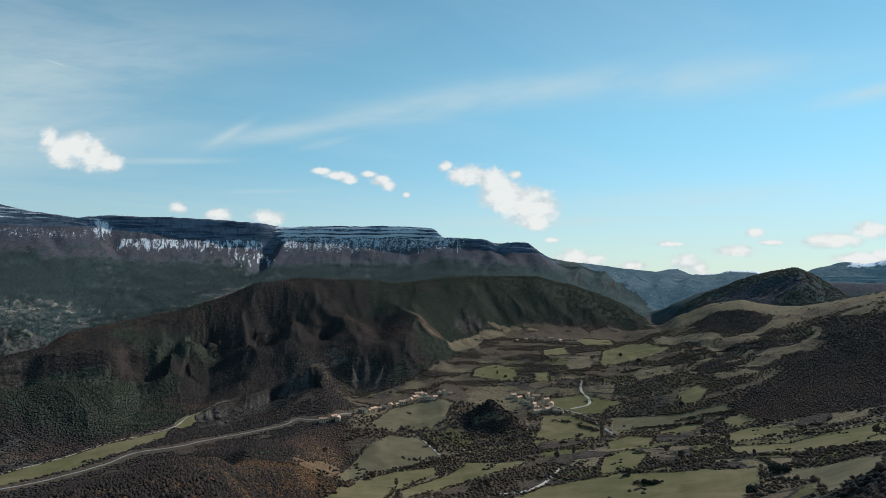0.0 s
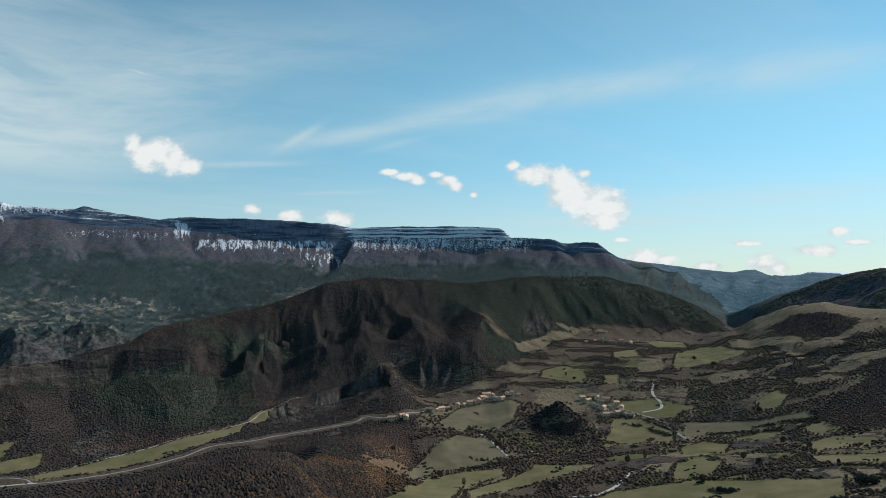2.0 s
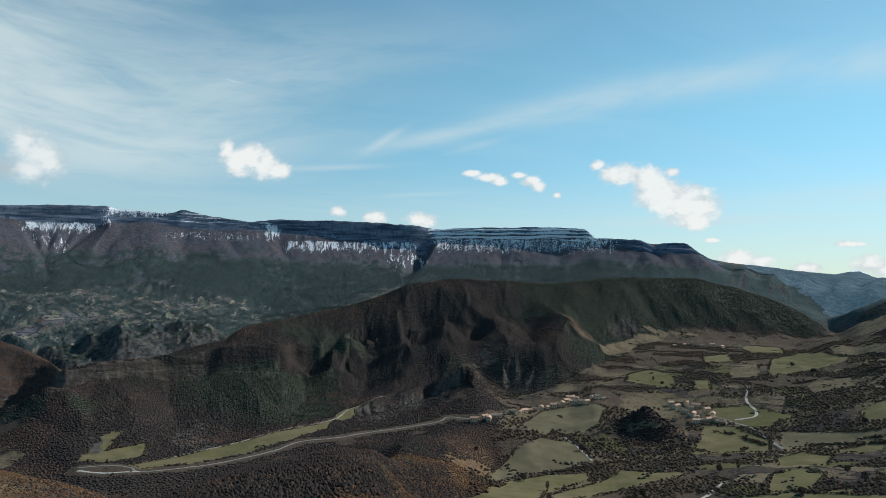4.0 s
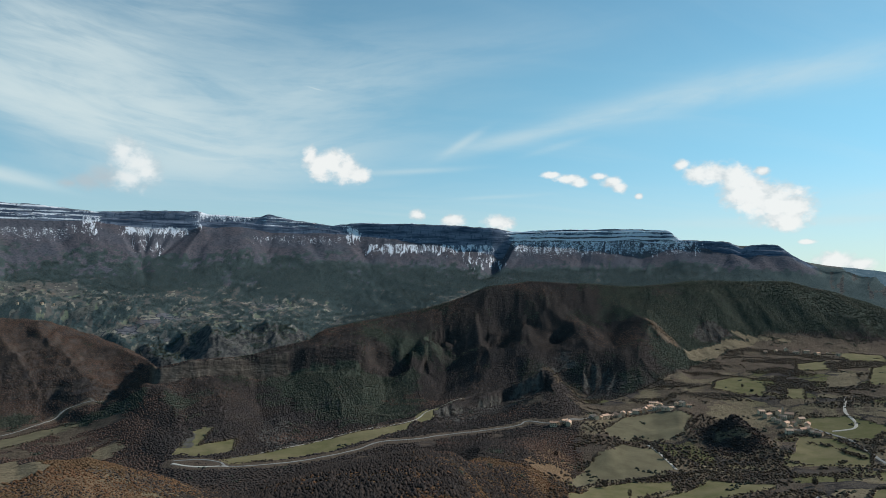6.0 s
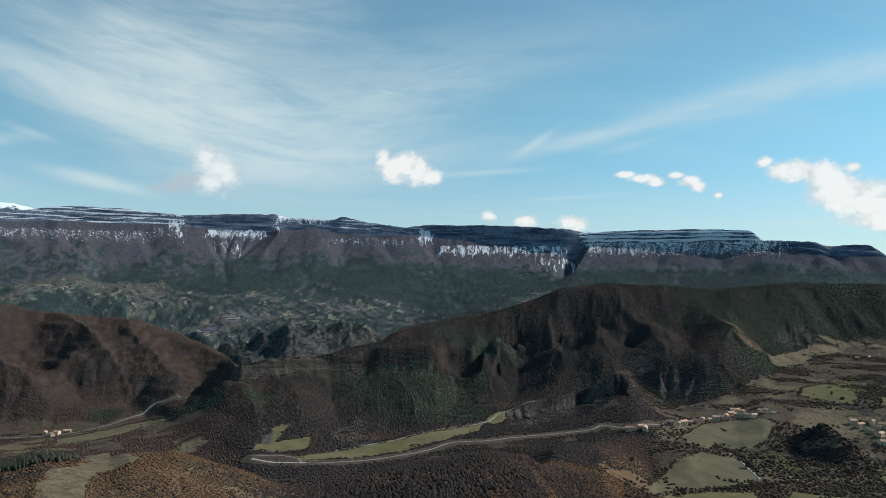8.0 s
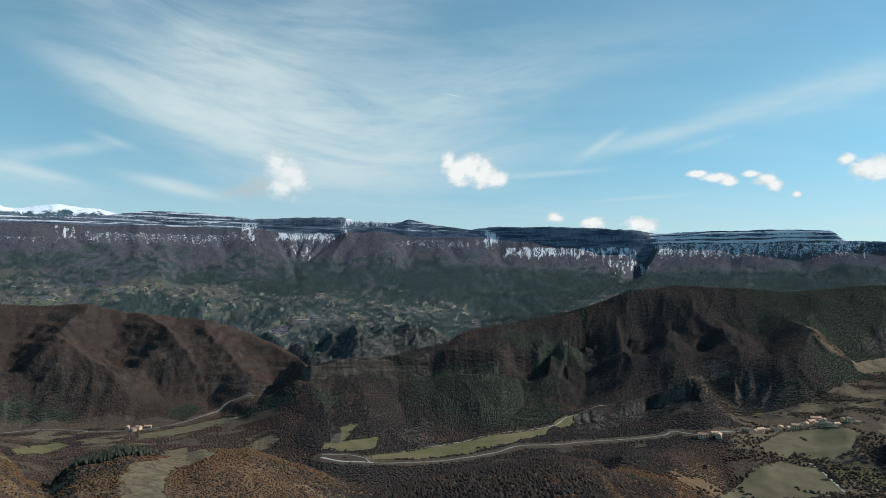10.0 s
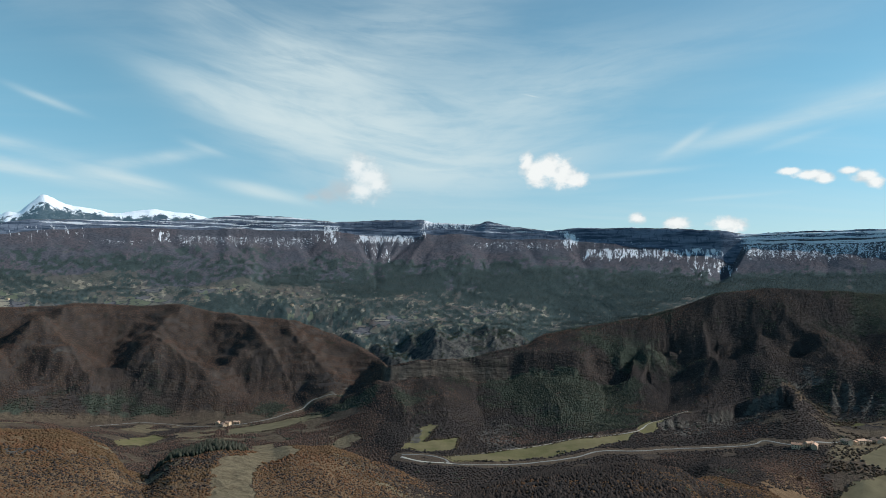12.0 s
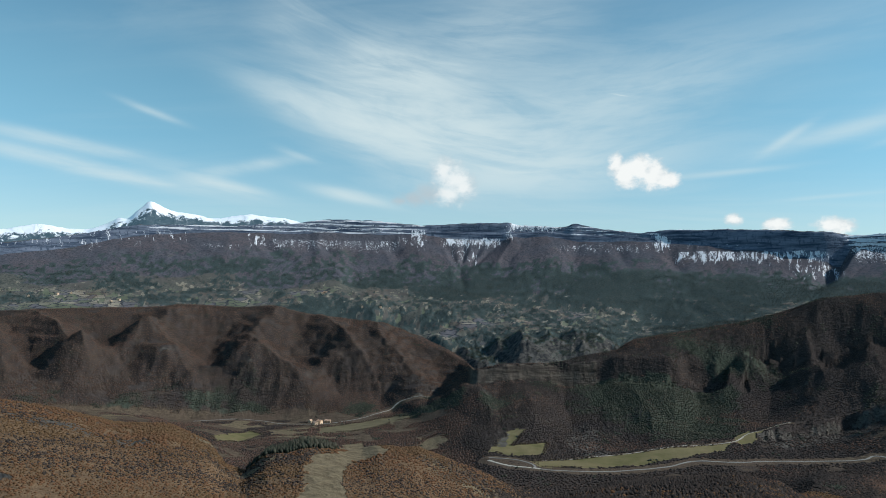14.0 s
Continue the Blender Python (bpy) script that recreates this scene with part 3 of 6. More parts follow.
RIM_RIGHT = [(-45, 4200, -40), (-30, 4200, -30), (-20.9, 4180, -62), (-18.4, 4180, -69), (-16.4, 4180, -64), (-12.5, 4180, -12), (-9.8, 4180, 36), (-7.8, 4180, 106), (-6.8, 4160, 166), (-4, 4150, 167), (-3.5, 4150, 187), (0, 4160, 198), (0.7, 4160, 254), (3.9, 4190, 266), (8.4, 4200, 267), (12.6, 4200, 257), (14.8, 4140, 277), (21.3, 4180, 301), (23.2, 4190, 294), (25.2, 4190, 302), (27.4, 4190, 281)]
RIM_LEFT = [(30.2, 4190, 306), (32.2, 4190, 334), (32.5, 4180, 348), (33.2, 4190, 321), (37.1, 4200, 334), (38, 4160, 345), (40.9, 4180, 343), (44.9, 4200, 327), (49.4, 4210, 355), (49.8, 4210, 353), (52.6, 4210, 354), (53.4, 4210, 344), (56, 4210, 316), (60.3, 4220, 297), (64.4, 4220, 296), (67, 4220, 288), (69.8, 4200, 236), (71.9, 4180, 204), (75.3, 4180, 166), (80, 4180, 20), (95, 4180, 0)]
RIM = RIM_RIGHT + RIM_LEFT
SADDLE = [(-45, 4400, -60), (-30, 4400, -60), (-20, 4400, -40), (-10, 4400, 60), (0, 4400, 200), (20, 4400, 250), (50, 4400, 250), (60, 4400, 250), (64, 4400, 230), (70, 4400, 120), (80, 4400, 0), (95, 4400, 0)]
FAR_RIGHT = [(-45, 4700, 120), (-32.2, 4700, 65), (-30.9, 4700, 33), (-29.5, 4700, 53), (-27.8, 4700, 18), (-26.3, 4700, -50), (-24.2, 4700, -3), (-22.3, 4700, 11), (-21.1, 4700, -24), (-19.5, 4700, -31), (-18.2, 4700, 19), (-17, 4700, -6), (-14.7, 4700, -7), (-13.1, 4700, 4), (-11.2, 4700, 27), (-9.2, 4700, 30), (-5, 4700, 60), (0, 4700, 110), (30, 4700, 220)]
FAR_LEFT = [(48, 4700, 280), (54.2, 4680, 362), (56, 4680, 395), (58.6, 4680, 406), (61.2, 4680, 381), (62.6, 4680, 398), (64, 4660, 402), (65, 4650, 439), (65.8, 4640, 476), (66.4, 4640, 429), (66.9, 4640, 385), (67.4, 4640, 343), (67.8, 4660, 367), (68.9, 4680, 313), (70.1, 4700, 279), (71.2, 4700, 279), (73.3, 4700, 300), (75.4, 4700, 267), (80, 4700, 200), (95, 4700, 100)]
FAR = FAR_RIGHT + FAR_LEFT
EDGE = [(-45, 4900, -200), (95, 4900, -200)]
LINES = (BROW, FRONT, DIP, FLOOR, FOOT, GULLY, LEDGE, SHELF, CREST, BACK, TIER, PLAIN, RISE, TALUS, RIM, SADDLE, FAR, EDGE)
# depth of the gullies and of the small unevenness at each line, in metres
CUT = (1, 5, 5, 2, 4, 18, 24, 22, 5, 30, 12, 10, 8, 5, 2, 3, 12, 0)
RUG = (1, 3, 3, 1.5, 2, 9, 11, 9, 5, 12, 7, 6, 4, 4, 2.5, 4, 10, 0)


def lattice(ix, iy, seed):
    h = (ix.astype(np.int64) * 374761393 + iy.astype(np.int64) * 668265263 + seed * 1442695041) & 0xFFFFFFFF
    h = ((h ^ (h >> 13)) * 1274126177) & 0xFFFFFFFF
    return ((h ^ (h >> 16)) & 0xFFFF) / 65535.0


def soft_noise(x, y, seed=0):
    ix, iy = np.floor(x), np.floor(y)
    fx, fy = x - ix, y - iy
    fx, fy = fx * fx * fx * (fx * (fx * 6 - 15) + 10), fy * fy * fy * (fy * (fy * 6 - 15) + 10)
    a, b = lattice(ix, iy, seed), lattice(ix + 1, iy, seed)
    c, d = lattice(ix, iy + 1, seed), lattice(ix + 1, iy + 1, seed)
    return (a + (b - a) * fx) * (1 - fy) + (c + (d - c) * fx) * fy


def fractal(x, y, octaves=4, seed=0, gain=0.5):
    out, amp, norm = 0.0, 1.0, 0.0
    for i in range(octaves):
        out = out + amp * soft_noise(x * 2.03**i + 17.3 * i, y * 2.03**i - 9.1 * i, seed + i)
        norm += amp
        amp *= gain
    return out / norm


def ridged(x, y, octaves=3, seed=0):
    out, amp, norm = 0.0, 1.0, 0.0
    for i in range(octaves):
        out = out + amp * (1 - np.abs(2 * soft_noise(x * 2.1**i + 5.7 * i, y * 2.1**i + 3.1 * i, seed + i) - 1))
        norm += amp
        amp *= 0.5
    return out / norm


def ramp(v, lo, hi):
    t = np.clip((v - lo) / (hi - lo), 0, 1)
    return t * t * (3 - 2 * t)


FINE_AZ = np.linspace(-37.0, 79.0, 1140)
AZ = np.concatenate([FINE_AZ, np.linspace(82, 320, 60)])
R = np.concatenate([[0.01], np.geomspace(1.5, 230, 22)[:-1], np.geomspace(230, 400, 64)[:-1], np.geomspace(400, 1950, 300)[:-1], np.geomspace(1950, 3900, 104)[:-1],
                    np.linspace(3900, 4030, 22)[:-1], np.linspace(4030, 4230, 76)[:-1], np.linspace(4230, 4270, 6)[:-1], np.linspace(4270, 4760, 44)[:-1], np.linspace(4760, 4950, 5)])
R_ROW = np.arange(len(R))


def line_values(line, az):
    """Distance and height of a line of the land at the headings az, slightly rounded."""
    la, lr, lz = (np.array(c, float) for c in zip(*line))
    a = np.where(az > 200, az - 360, az)
    r = sum(np.interp(a + d, la, lr) for d in (-0.22, 0, 0.22)) / 3
    z = sum(np.interp(a + d, la, lz) for d in (-0.22, 0, 0.22)) / 3
    return r, z


def build_heights():
    """Heights and the running line number over the whole fan of headings and distances."""
    knots_r, knots_z = [np.full(len(AZ), 1.0)], [np.full(len(AZ), -62.0)]
    for line in LINES:
        r, z = line_values(line, AZ)
        knots_r.append(np.maximum(r, knots_r[-1] + 8))
        knots_z.append(z)
    kr, kz = np.array(knots_r), np.array(knots_z)
    h, d = np.diff(kr, axis=0), np.diff(kz, axis=0)
    s = d / h
    slope = np.zeros_like(kr)
    up = s[:-1] * s[1:] > 0
    w1, w2 = 2 * h[1:] + h[:-1], h[1:] + 2 * h[:-1]
    with np.errstate(divide="ignore", invalid="ignore"):
        inner = (w1 + w2) / (w1 / s[:-1] + w2 / s[1:])
    slope[1:-1] = np.where(up, inner, 0.0)
    slope[0], slope[-1] = s[0], s[-1]
    rr = np.broadcast_to(R[:, None], (len(R), len(AZ)))
    z, seg = np.zeros(rr.shape), np.zeros(rr.shape)
    for k in range(len(kr) - 1):
        t = (rr - kr[k]) / h[k]
        inside = ((t >= 0) | (k == 0)) & ((t < 1) | (k == len(kr) - 2))
        c = np.clip(t, 0, 1)
        val = kz[k] * (1 + 2 * c) * (1 - c) ** 2 + slope[k] * h[k] * c * (1 - c) ** 2 + kz[k + 1] * c * c * (3 - 2 * c) + slope[k + 1] * h[k] * c * c * (c - 1)
        z = np.where(inside, val, z)
        seg = np.where(inside, k + c, seg)
    return z, seg


def gradient(z):
    """Slope of the land along x and y."""
    aa = np.where(AZ > 200, AZ - 360, AZ)
    dr = np.gradient(z, R, axis=0)
    dt = np.gradient(z, np.unwrap(np.radians(AZ)), axis=1) / np.maximum(R[:, None], 5)
    sa, ca = np.sin(np.radians(aa))[None], np.cos(np.radians(aa))[None]
    return -sa * dr - ca * dt, ca * dr - sa * dt


def rills(x, y, gx, gy, seed):
    """Stripes that run down the slope, from jittered cells: value and its slope across."""
    size = np.sqrt(gx * gx + gy * gy) + 1e-6
    sx, sy = -gy / size, gx / size
    ix, iy = np.floor(x), np.floor(y)
    total = np.zeros(x.shape)
    rate = np.zeros(x.shape)
    weight = np.zeros(x.shape) + 1e-6
    for i in (-1, 0, 1):
        for j in (-1, 0, 1):
            cx, cy = ix + i, iy + j
            dx = x - cx - 0.5 - 0.8 * (lattice(cx, cy, seed) - 0.5)
            dy = y - cy - 0.5 - 0.8 * (lattice(cx, cy, seed + 1) - 0.5)
            w = np.exp(-2.2 * (dx * dx + dy * dy))
            ph = 6.2832 * (dx * sx + dy * sy) + 1.5 * lattice(cx, cy, seed + 2)
            total += w * np.cos(ph)
            rate -= w * np.sin(ph)
            weight += w
    return total / weight, rate / weight, sx, sy


def erode(z, x, y, share, waves):
    """Cut branching gullies into the slopes, coarse first."""
    gx, gy = gradient(z)
    for k, wave in enumerate(waves):
        steep = np.minimum(np.sqrt(gx * gx + gy * gy), 0.9)
        v, rate, sx, sy = rills(x / wave, y / wave, gx, gy, 500 + 10 * k)
        amp = share * wave * 0.17 * steep
        z = z + amp * (v - 0.15)
        tilt = amp * rate * 6.2832 / wave
        gx, gy = gx + tilt * sx, gy + tilt * sy
    return z


def add_relief(z, seg):
    aa = np.broadcast_to(np.where(AZ > 200, AZ - 360, AZ)[None, :], z.shape)
    rr = np.broadcast_to(R[:, None], z.shape)
    x, y = -np.sin(np.radians(aa)) * rr, np.cos(np.radians(aa)) * rr
    ks = np.arange(len(CUT) + 1)
    cut = np.interp(seg, ks, (0, *CUT))
    rug = np.interp(seg, ks, (0, *RUG))
    valley = ramp(aa, -19, -16) * (1 - ramp(aa, 1, 8)) * (1 - ramp(seg, 8.0, 8.8))
    righthand = 1 - ramp(aa, -19, -15)
    calm = 1 - 0.85 * valley - 0.55 * righthand * (1 - ramp(seg, 9.3, 9.8))
    # spurs run down to the valley aslant
    u = np.radians(aa) * 1900 - 0.40 * rr + 120 * (fractal(x / 330, y / 330, 3, 40) - 0.5)
    cut = cut * (1 - 0.6 * ramp(aa, -16, -12) * (1 - ramp(aa, 40, 42)) * (1 - ramp(seg, 9.3, 9.8)))
    on_wall = ramp(aa, 29, 31) * (1 - ramp(aa, 40.5, 41.5)) * ramp(seg, 6.3, 6.8) * (1 - ramp(seg, 9, 9.5))
    cut = cut * (1 - 0.9 * on_wall)
    flute = 1 - 0.72 * ramp(aa, -16, -12) * (1 - ramp(aa, 40, 42)) * (seg < 9.5)
    bend = 1.6 * (fractal(x / 420, y / 420, 2, 9) - 0.5)
    wide = np.abs(np.sin(np.pi * (u / 165 + bend)))
    mid = np.abs(np.sin(np.pi * (u / 64 + 2 * bend + rr / 900)))
    broad = fractal(u / 420, rr / 900, 2, 11)
    cut = cut * (1 - 0.7 * ramp(aa, 40, 42) * (seg < 9.5))
    z = z + calm * cut * (0.55 * flute * (wide - 0.64) * (0.4 + 1.2 * fractal(x / 260, y / 260, 2, 19)) + (0.08 + 0.10 * ramp(aa, 39, 42)) * (mid - 0.64) + 0.9 * (broad - 0.5))
    z = z + rug * np.maximum(calm, 0.4) * 2 * (fractal(x / 160, y / 160, 4, 3) - 0.5)
    middle = ramp(aa, 0, 5) * (1 - ramp(aa, 39, 41)) * ramp(seg, 5.6, 6.6) * (1 - ramp(seg, 8.4, 9.0)) * (1 - 0.85 * on_wall)
    z = z + middle * 8 * (ridged(u / 230 + 0.8 * fractal(x / 200, y / 200, 2, 43), rr / 520, 4, 41) - 0.6)
    hillside = ramp(aa, -17, -14) * (1 - ramp(aa, 1, 6)) * ramp(seg, 8.0, 8.4) * (1 - ramp(seg, 8.75, 9.0))
    z = z + hillside * 30 * (ridged(u / 330 + 0.7 * fractal(x / 260, y / 260, 2, 47), rr / 700, 3, 45) - 0.6)
    # ledges in the limestone rim and buttresses along its foot
    f = np.clip(seg - 14, 0, 1)
    strata = ramp(aa, -2.5, -1.5) * (1 - ramp(aa, 12.7, 13.7))
    bowl = ramp(aa, 13.2, 14) * (1 - ramp(aa, 26.5, 27.5))
    onrim = np.sin(np.pi * f) * (seg > 14) * (seg < 15) * (0.6 + 0.8 * fractal(aa / 2.0, rr * 0, 2, 81))
    z = z - onrim * (9 * strata * np.sin(25.13 * f) + 16 * bowl * np.sin(6.2832 * f) + 9 * (1 - strata - bowl) * np.sin(15.7 * f))
    z = z + (4 + 9 * bowl) * (ridged(aa / 1.9, rr / 500, 3, 83) - 0.6) * ramp(seg, 13.7, 14.1) * (1 - ramp(seg, 14.5, 15.0))
    brink = ramp(seg, 14.3, 14.8) * (1 - ramp(seg, 15.1, 15.5))
    z = z + brink * 9 * (fractal(aa / 0.5, rr / 60, 4, 85, 0.65) - 0.5)
    return z, x, y, aa, rr


Z, SEG = build_heights()
Z, X, Y, AA, RR = add_relief(Z, SEG)


def inside(poly, px, py):
    """Which points of the plan lie in a polygon of (x, y) corners."""
    hit = np.zeros(px.shape, bool)
    for (x0, y0), (x1, y1) in zip(poly, poly[1:] + poly[:1]):
        cross = (y0 > py) != (y1 > py)
        with np.errstate(divide="ignore", invalid="ignore"):
            hit ^= cross & (px < (x1 - x0) * (py - y0) / (y1 - y0 + 1e-9) + x0)
    return hit


# fluted banks of grey marl, corners in the plan
MARL_BANKS = [
    [(-669, 1014), (-724, 1134), (-721, 1180), (-648, 1092), (-543, 942), (-570, 925)],
    [(-193, 1551), (-190, 1605), (-149, 1602), (-113, 1533), (-154, 1530)],
    [(28, 1974), (44, 2070), (102, 2127), (139, 2099), (83, 2016)],
    [(-713, 876), (-767, 963), (-766, 991), (-693, 890)],
    [(-410, 1180), (-360, 1275), (-305, 1372), (-262, 1402), (-246, 1330), (-300, 1240), (-370, 1160)],
    [(-205, 1585), (-120, 1560), (-118, 1500), (-196, 1490)],
]


def bump_hill(ax, rx, high, across, deep):
    """A separate knoll standing on the land."""
    global Z
    cx, cy = -math.sin(radians(ax)) * rx, math.cos(radians(ax)) * rx
    ux, uy = math.cos(radians(ax)), math.sin(radians(ax))
    u, v = (X - cx) * ux + (Y - cy) * uy, -(X - cx) * uy + (Y - cy) * ux
    q = np.sqrt((u / across) ** 2 + (v / deep) ** 2) * (0.85 + 0.3 * fractal(X / 40, Y / 40, 3, 61))
    Z = Z + high * (0.6 * np.exp(-3.2 * q**2) + 0.4 * np.clip(1 - q, 0, 1))


bump_hill(-3.7, 1212, 36, 50, 48)
bump_hill(-1.9, 1186, 17, 105, 66)
bump_hill(-5.6, 1200, 12, 70, 60)
# deep hollows under the middle ridge
for hollow in ((9.2, 1800, -20, 55, 110), (5.2, 1760, -16, 50, 110)):
    bump_hill(*hollow)
# rounded heads in front of the brown ridge
for head in ((70.4, 1880, 44, 95, 110), (65.0, 1890, 40, 85, 115), (59.4, 1890, 44, 95, 125), (52.2, 1900, 40, 100, 140)):
    bump_hill(*head)

def near_line(points, reach):
    """Land within reach of a line of (heading, distance, height) points: where, how far off, on which side, and the line's height."""
    p = np.array([(-math.sin(radians(a)) * r, math.cos(radians(a)) * r, h) for a, r, h in points])
    at = np.where((X > p[:, 0].min() - reach) & (X < p[:, 0].max() + reach) & (Y > p[:, 1].min() - reach) & (Y < p[:, 1].max() + reach))
    qx, qy = X[at], Y[at]
    qx = qx + 0.22 * reach * (fractal(qx / 45, qy / 45, 3, 63) - 0.5)
    qy = qy + 0.22 * reach * (fractal(qx / 45, qy / 45, 3, 65) - 0.5)
    best, high, side = np.full(qx.shape, 1e9), np.zeros(qx.shape), np.zeros(qx.shape)
    for (x0, y0, h0), (x1, y1, h1) in zip(p, p[1:]):
        raw = ((qx - x0) * (x1 - x0) + (qy - y0) * (y1 - y0)) / ((x1 - x0) ** 2 + (y1 - y0) ** 2)
        t = np.clip(raw, 0, 1)
        d = np.hypot(qx - x0 - t * (x1 - x0), qy - y0 - t * (y1 - y0))
        closer = d < best
        best, high = np.where(closer, d, best), np.where(closer, h0 + (h1 - h0) * t, high)
        side = np.where(closer, (qx - x0) * (y1 - y0) - (qy - y0) * (x1 - x0), side)
    return at, best, side, high


def spur(wide, *points):
    """A sharp-backed spur (or, with negative heights, a ravine) running down a slope."""
    at, d, _, high = near_line(points, wide)
    Z[at] += 0.9 * high * np.clip(1 - d / wide, 0, 1) ** 1.15


def scarp(deep, *points):
    """A cliff along a line: the land before it drops, and climbs back further out."""
    at, d, side, high = near_line(points, deep)
    front = np.where(side > 0, d, 0)
    Z[at] -= 0.78 * high * ramp(front, 0, 22) * (1 - ramp(front, 0.35 * deep, deep))


# spurs and ravines of the brown ridge
spur(99, (63.1, 2330, 6), (64.2, 2208, 44), (66.2, 2040, 61), (67.6, 1940, 49), (68.0, 1860, 4))
spur(94, (73.2, 2300, 6), (71.6, 2080, 58), (70.2, 1890, 61), (69.4, 1790, 4))
spur(86, (65.8, 2060, 29), (64.0, 1950, 49), (62.7, 1800, 35), (62.4, 1720, 2))
spur(104, (55.9, 2330, 6), (57.2, 2145, 49), (58.4, 2040, 58), (57.1, 1880, 61), (54.9, 1779, 49), (52.9, 1665, 4))
spur(90, (53.2, 2320, 4), (52.0, 2150, 44), (50.5, 2010, 58), (48.8, 1815, 38), (48.0, 1740, 2))
spur(90, (47.8, 2290, 4), (48.4, 2142, 38), (46.9, 1926, 55), (44.8, 1740, 20))
spur(76, (77.0, 2250, 6), (75.6, 2050, 49), (75.0, 1880, 44), (74.8, 1790, 2))
spur(80, (61.6, 2230, -4), (61.4, 2020, -6), (61.2, 1880, -12), (60.6, 1730, -6))
spur(75, (69.4, 2200, -4), (69.0, 2000, -6), (68.8, 1840, -12), (68.4, 1730, -4))
spur(70, (55.0, 2230, -6), (54.2, 2085, -8), (53.6, 1930, -11), (51.6, 1780, -6))
spur(70, (49.6, 2180, -4), (49.0, 2000, -6), (47.6, 1860, -9), (46.8, 1740, -3))
# the middle ridge: cliffs, spurs and ravines
for a0, r0, high in ((38.7, 2400, 26), (37.0, 2390, 28), (34.6, 2440, 28), (32.6, 2440, 34), (30.6, 2420, 26), (43.6, 2560, 30), (46.5, 2720, 26)):
    spur(75, (a0 + 0.4, r0 + 90, 4), (a0, r0, high), (a0 - 0.5, r0 - 90, high * 0.6), (a0 - 0.8, r0 - 160, 2))
    spur(50, (a0 + 1.2, r0 + 60, -4), (a0 + 1.0, r0 - 40, -0.7 * high), (a0 + 0.6, r0 - 130, -2))
scarp(120, (21.2, 1215, 4), (18.6, 1270, 18), (16.3, 1330, 26), (13.6, 1396, 30), (11.6, 1408, 34), (10.4, 1428, 34), (9.4, 1420, 4))
spur(85, (10.6, 2010, 4), (10.2, 1925, 26), (8.1, 1835, 38), (6.6, 1660, 18), (6.2, 1590, 2))
spur(80, (14.6, 1985, 4), (15.9, 1850, 24), (15.2, 1720, 28), (14.4, 1600, 6))
spur(75, (12.6, 1990, 4), (12.0, 1830, 26), (12.6, 1690, 20), (12.9, 1600, 2))
spur(80, (28.6, 1640, 4), (27.8, 1500, 18), (26.6, 1340, 14), (26.0, 1250, 2))
spur(70, (25.0, 1640, 4), (24.8, 1500, 20), (25.2, 1370, 8))
spur(80, (3.9, 2040, 4), (3.2, 1905, 26), (1.6, 1830, 24), (0.2, 1770, 4))
spur(75, (36.4, 1560, 4), (36.0, 1400, 14), (35.4, 1250, 8))
spur(70, (23.4, 1640, -10), (23.0, 1500, -26), (23.6, 1360, -10))
spur(65, (18.0, 1680, -10), (18.4, 1560, -22), (19.2, 1420, -6))
spur(65, (33.4, 1560, -4), (32.8, 1420, -14), (32.4, 1280, -4))
spur(70, (13.6, 1900, -6), (13.8, 1740, -22), (13.4, 1610, -6))
# wooded folds of its far shoulder
for a0, r0 in ((-1.5, 2380), (-4.6, 2480), (-7.4, 2560), (-10.2, 2640), (-12.8, 2720)):
    spur(120, (a0, r0, 2), (a0 - 1.2, r0 - 170, 20), (a0 - 2.6, r0 - 330, 8))
    spur(80, (a0 - 1.6, r0 + 10, -4), (a0 - 2.6, r0 - 140, -13), (a0 - 3.6, r0 - 280, -4))
for a0, r0, high in ((-11.2, 3980, 34), (-13.2, 3960, 56), (-15.2, 4000, 48), (-17.4, 3980, 50), (-19.6, 4000, 44)):
    spur(120, (a0 - 0.3, r0 + 170, 4), (a0, r0, high), (a0 + 0.5, r0 - 170, high * 0.8), (a0 + 0.8, r0 - 360, 4))
    spur(60, (a0 + 0.9, r0 + 110, -4), (a0 + 1.1, r0 - 40, -22), (a0 + 1.4, r0 - 240, -3))
# ravines cut into the plateau's edge, and the fans under them
spur(62, (13.2, 4150, -20), (13.6, 4100, -60), (14.0, 4000, -48), (14.7, 3820, -28), (14.9, 3600, -6))
spur(60, (12.0, 4130, 6), (12.7, 4060, 34), (13.4, 3930, 26), (14.2, 3760, 4))
for a0 in (43.0, 41.4, 39.8, 38.6):
    spur(34, (a0, 4105, -3), (a0 * 0.55 + 41.6 * 0.45, 3960, -20), (a0 * 0.2 + 41.6 * 0.8, 3800, -6))
spur(44, (41.6, 3860, -3), (41.7, 3700, -18), (41.5, 3540, -10), (41.3, 3380, -1))
spur(70, (37.4, 4140, 4), (37.6, 4080, 32), (38.6, 3900, 18), (39.2, 3700, 2))
for a0, a1 in ((25.6, 24.4), (29.5, 28.2), (47.5, 46.4), (53.0, 51.4), (58.2, 55.0), (2.4, 3.2), (7.4, 7.6), (-3.6, -2.6)):
    spur(55, (a0, 4110, -2), (a0 * 0.6 + a1 * 0.4, 3980, -16), (a1, 3780, -4))
spur(90, (-6.8, 4140, 4), (-7.6, 4060, 22), (-8.4, 3900, 14), (-9.0, 3760, 2))
spur(60, (-4.4, 4150, -16), (-4.6, 4080, -30), (-5.4, 3900, -6))

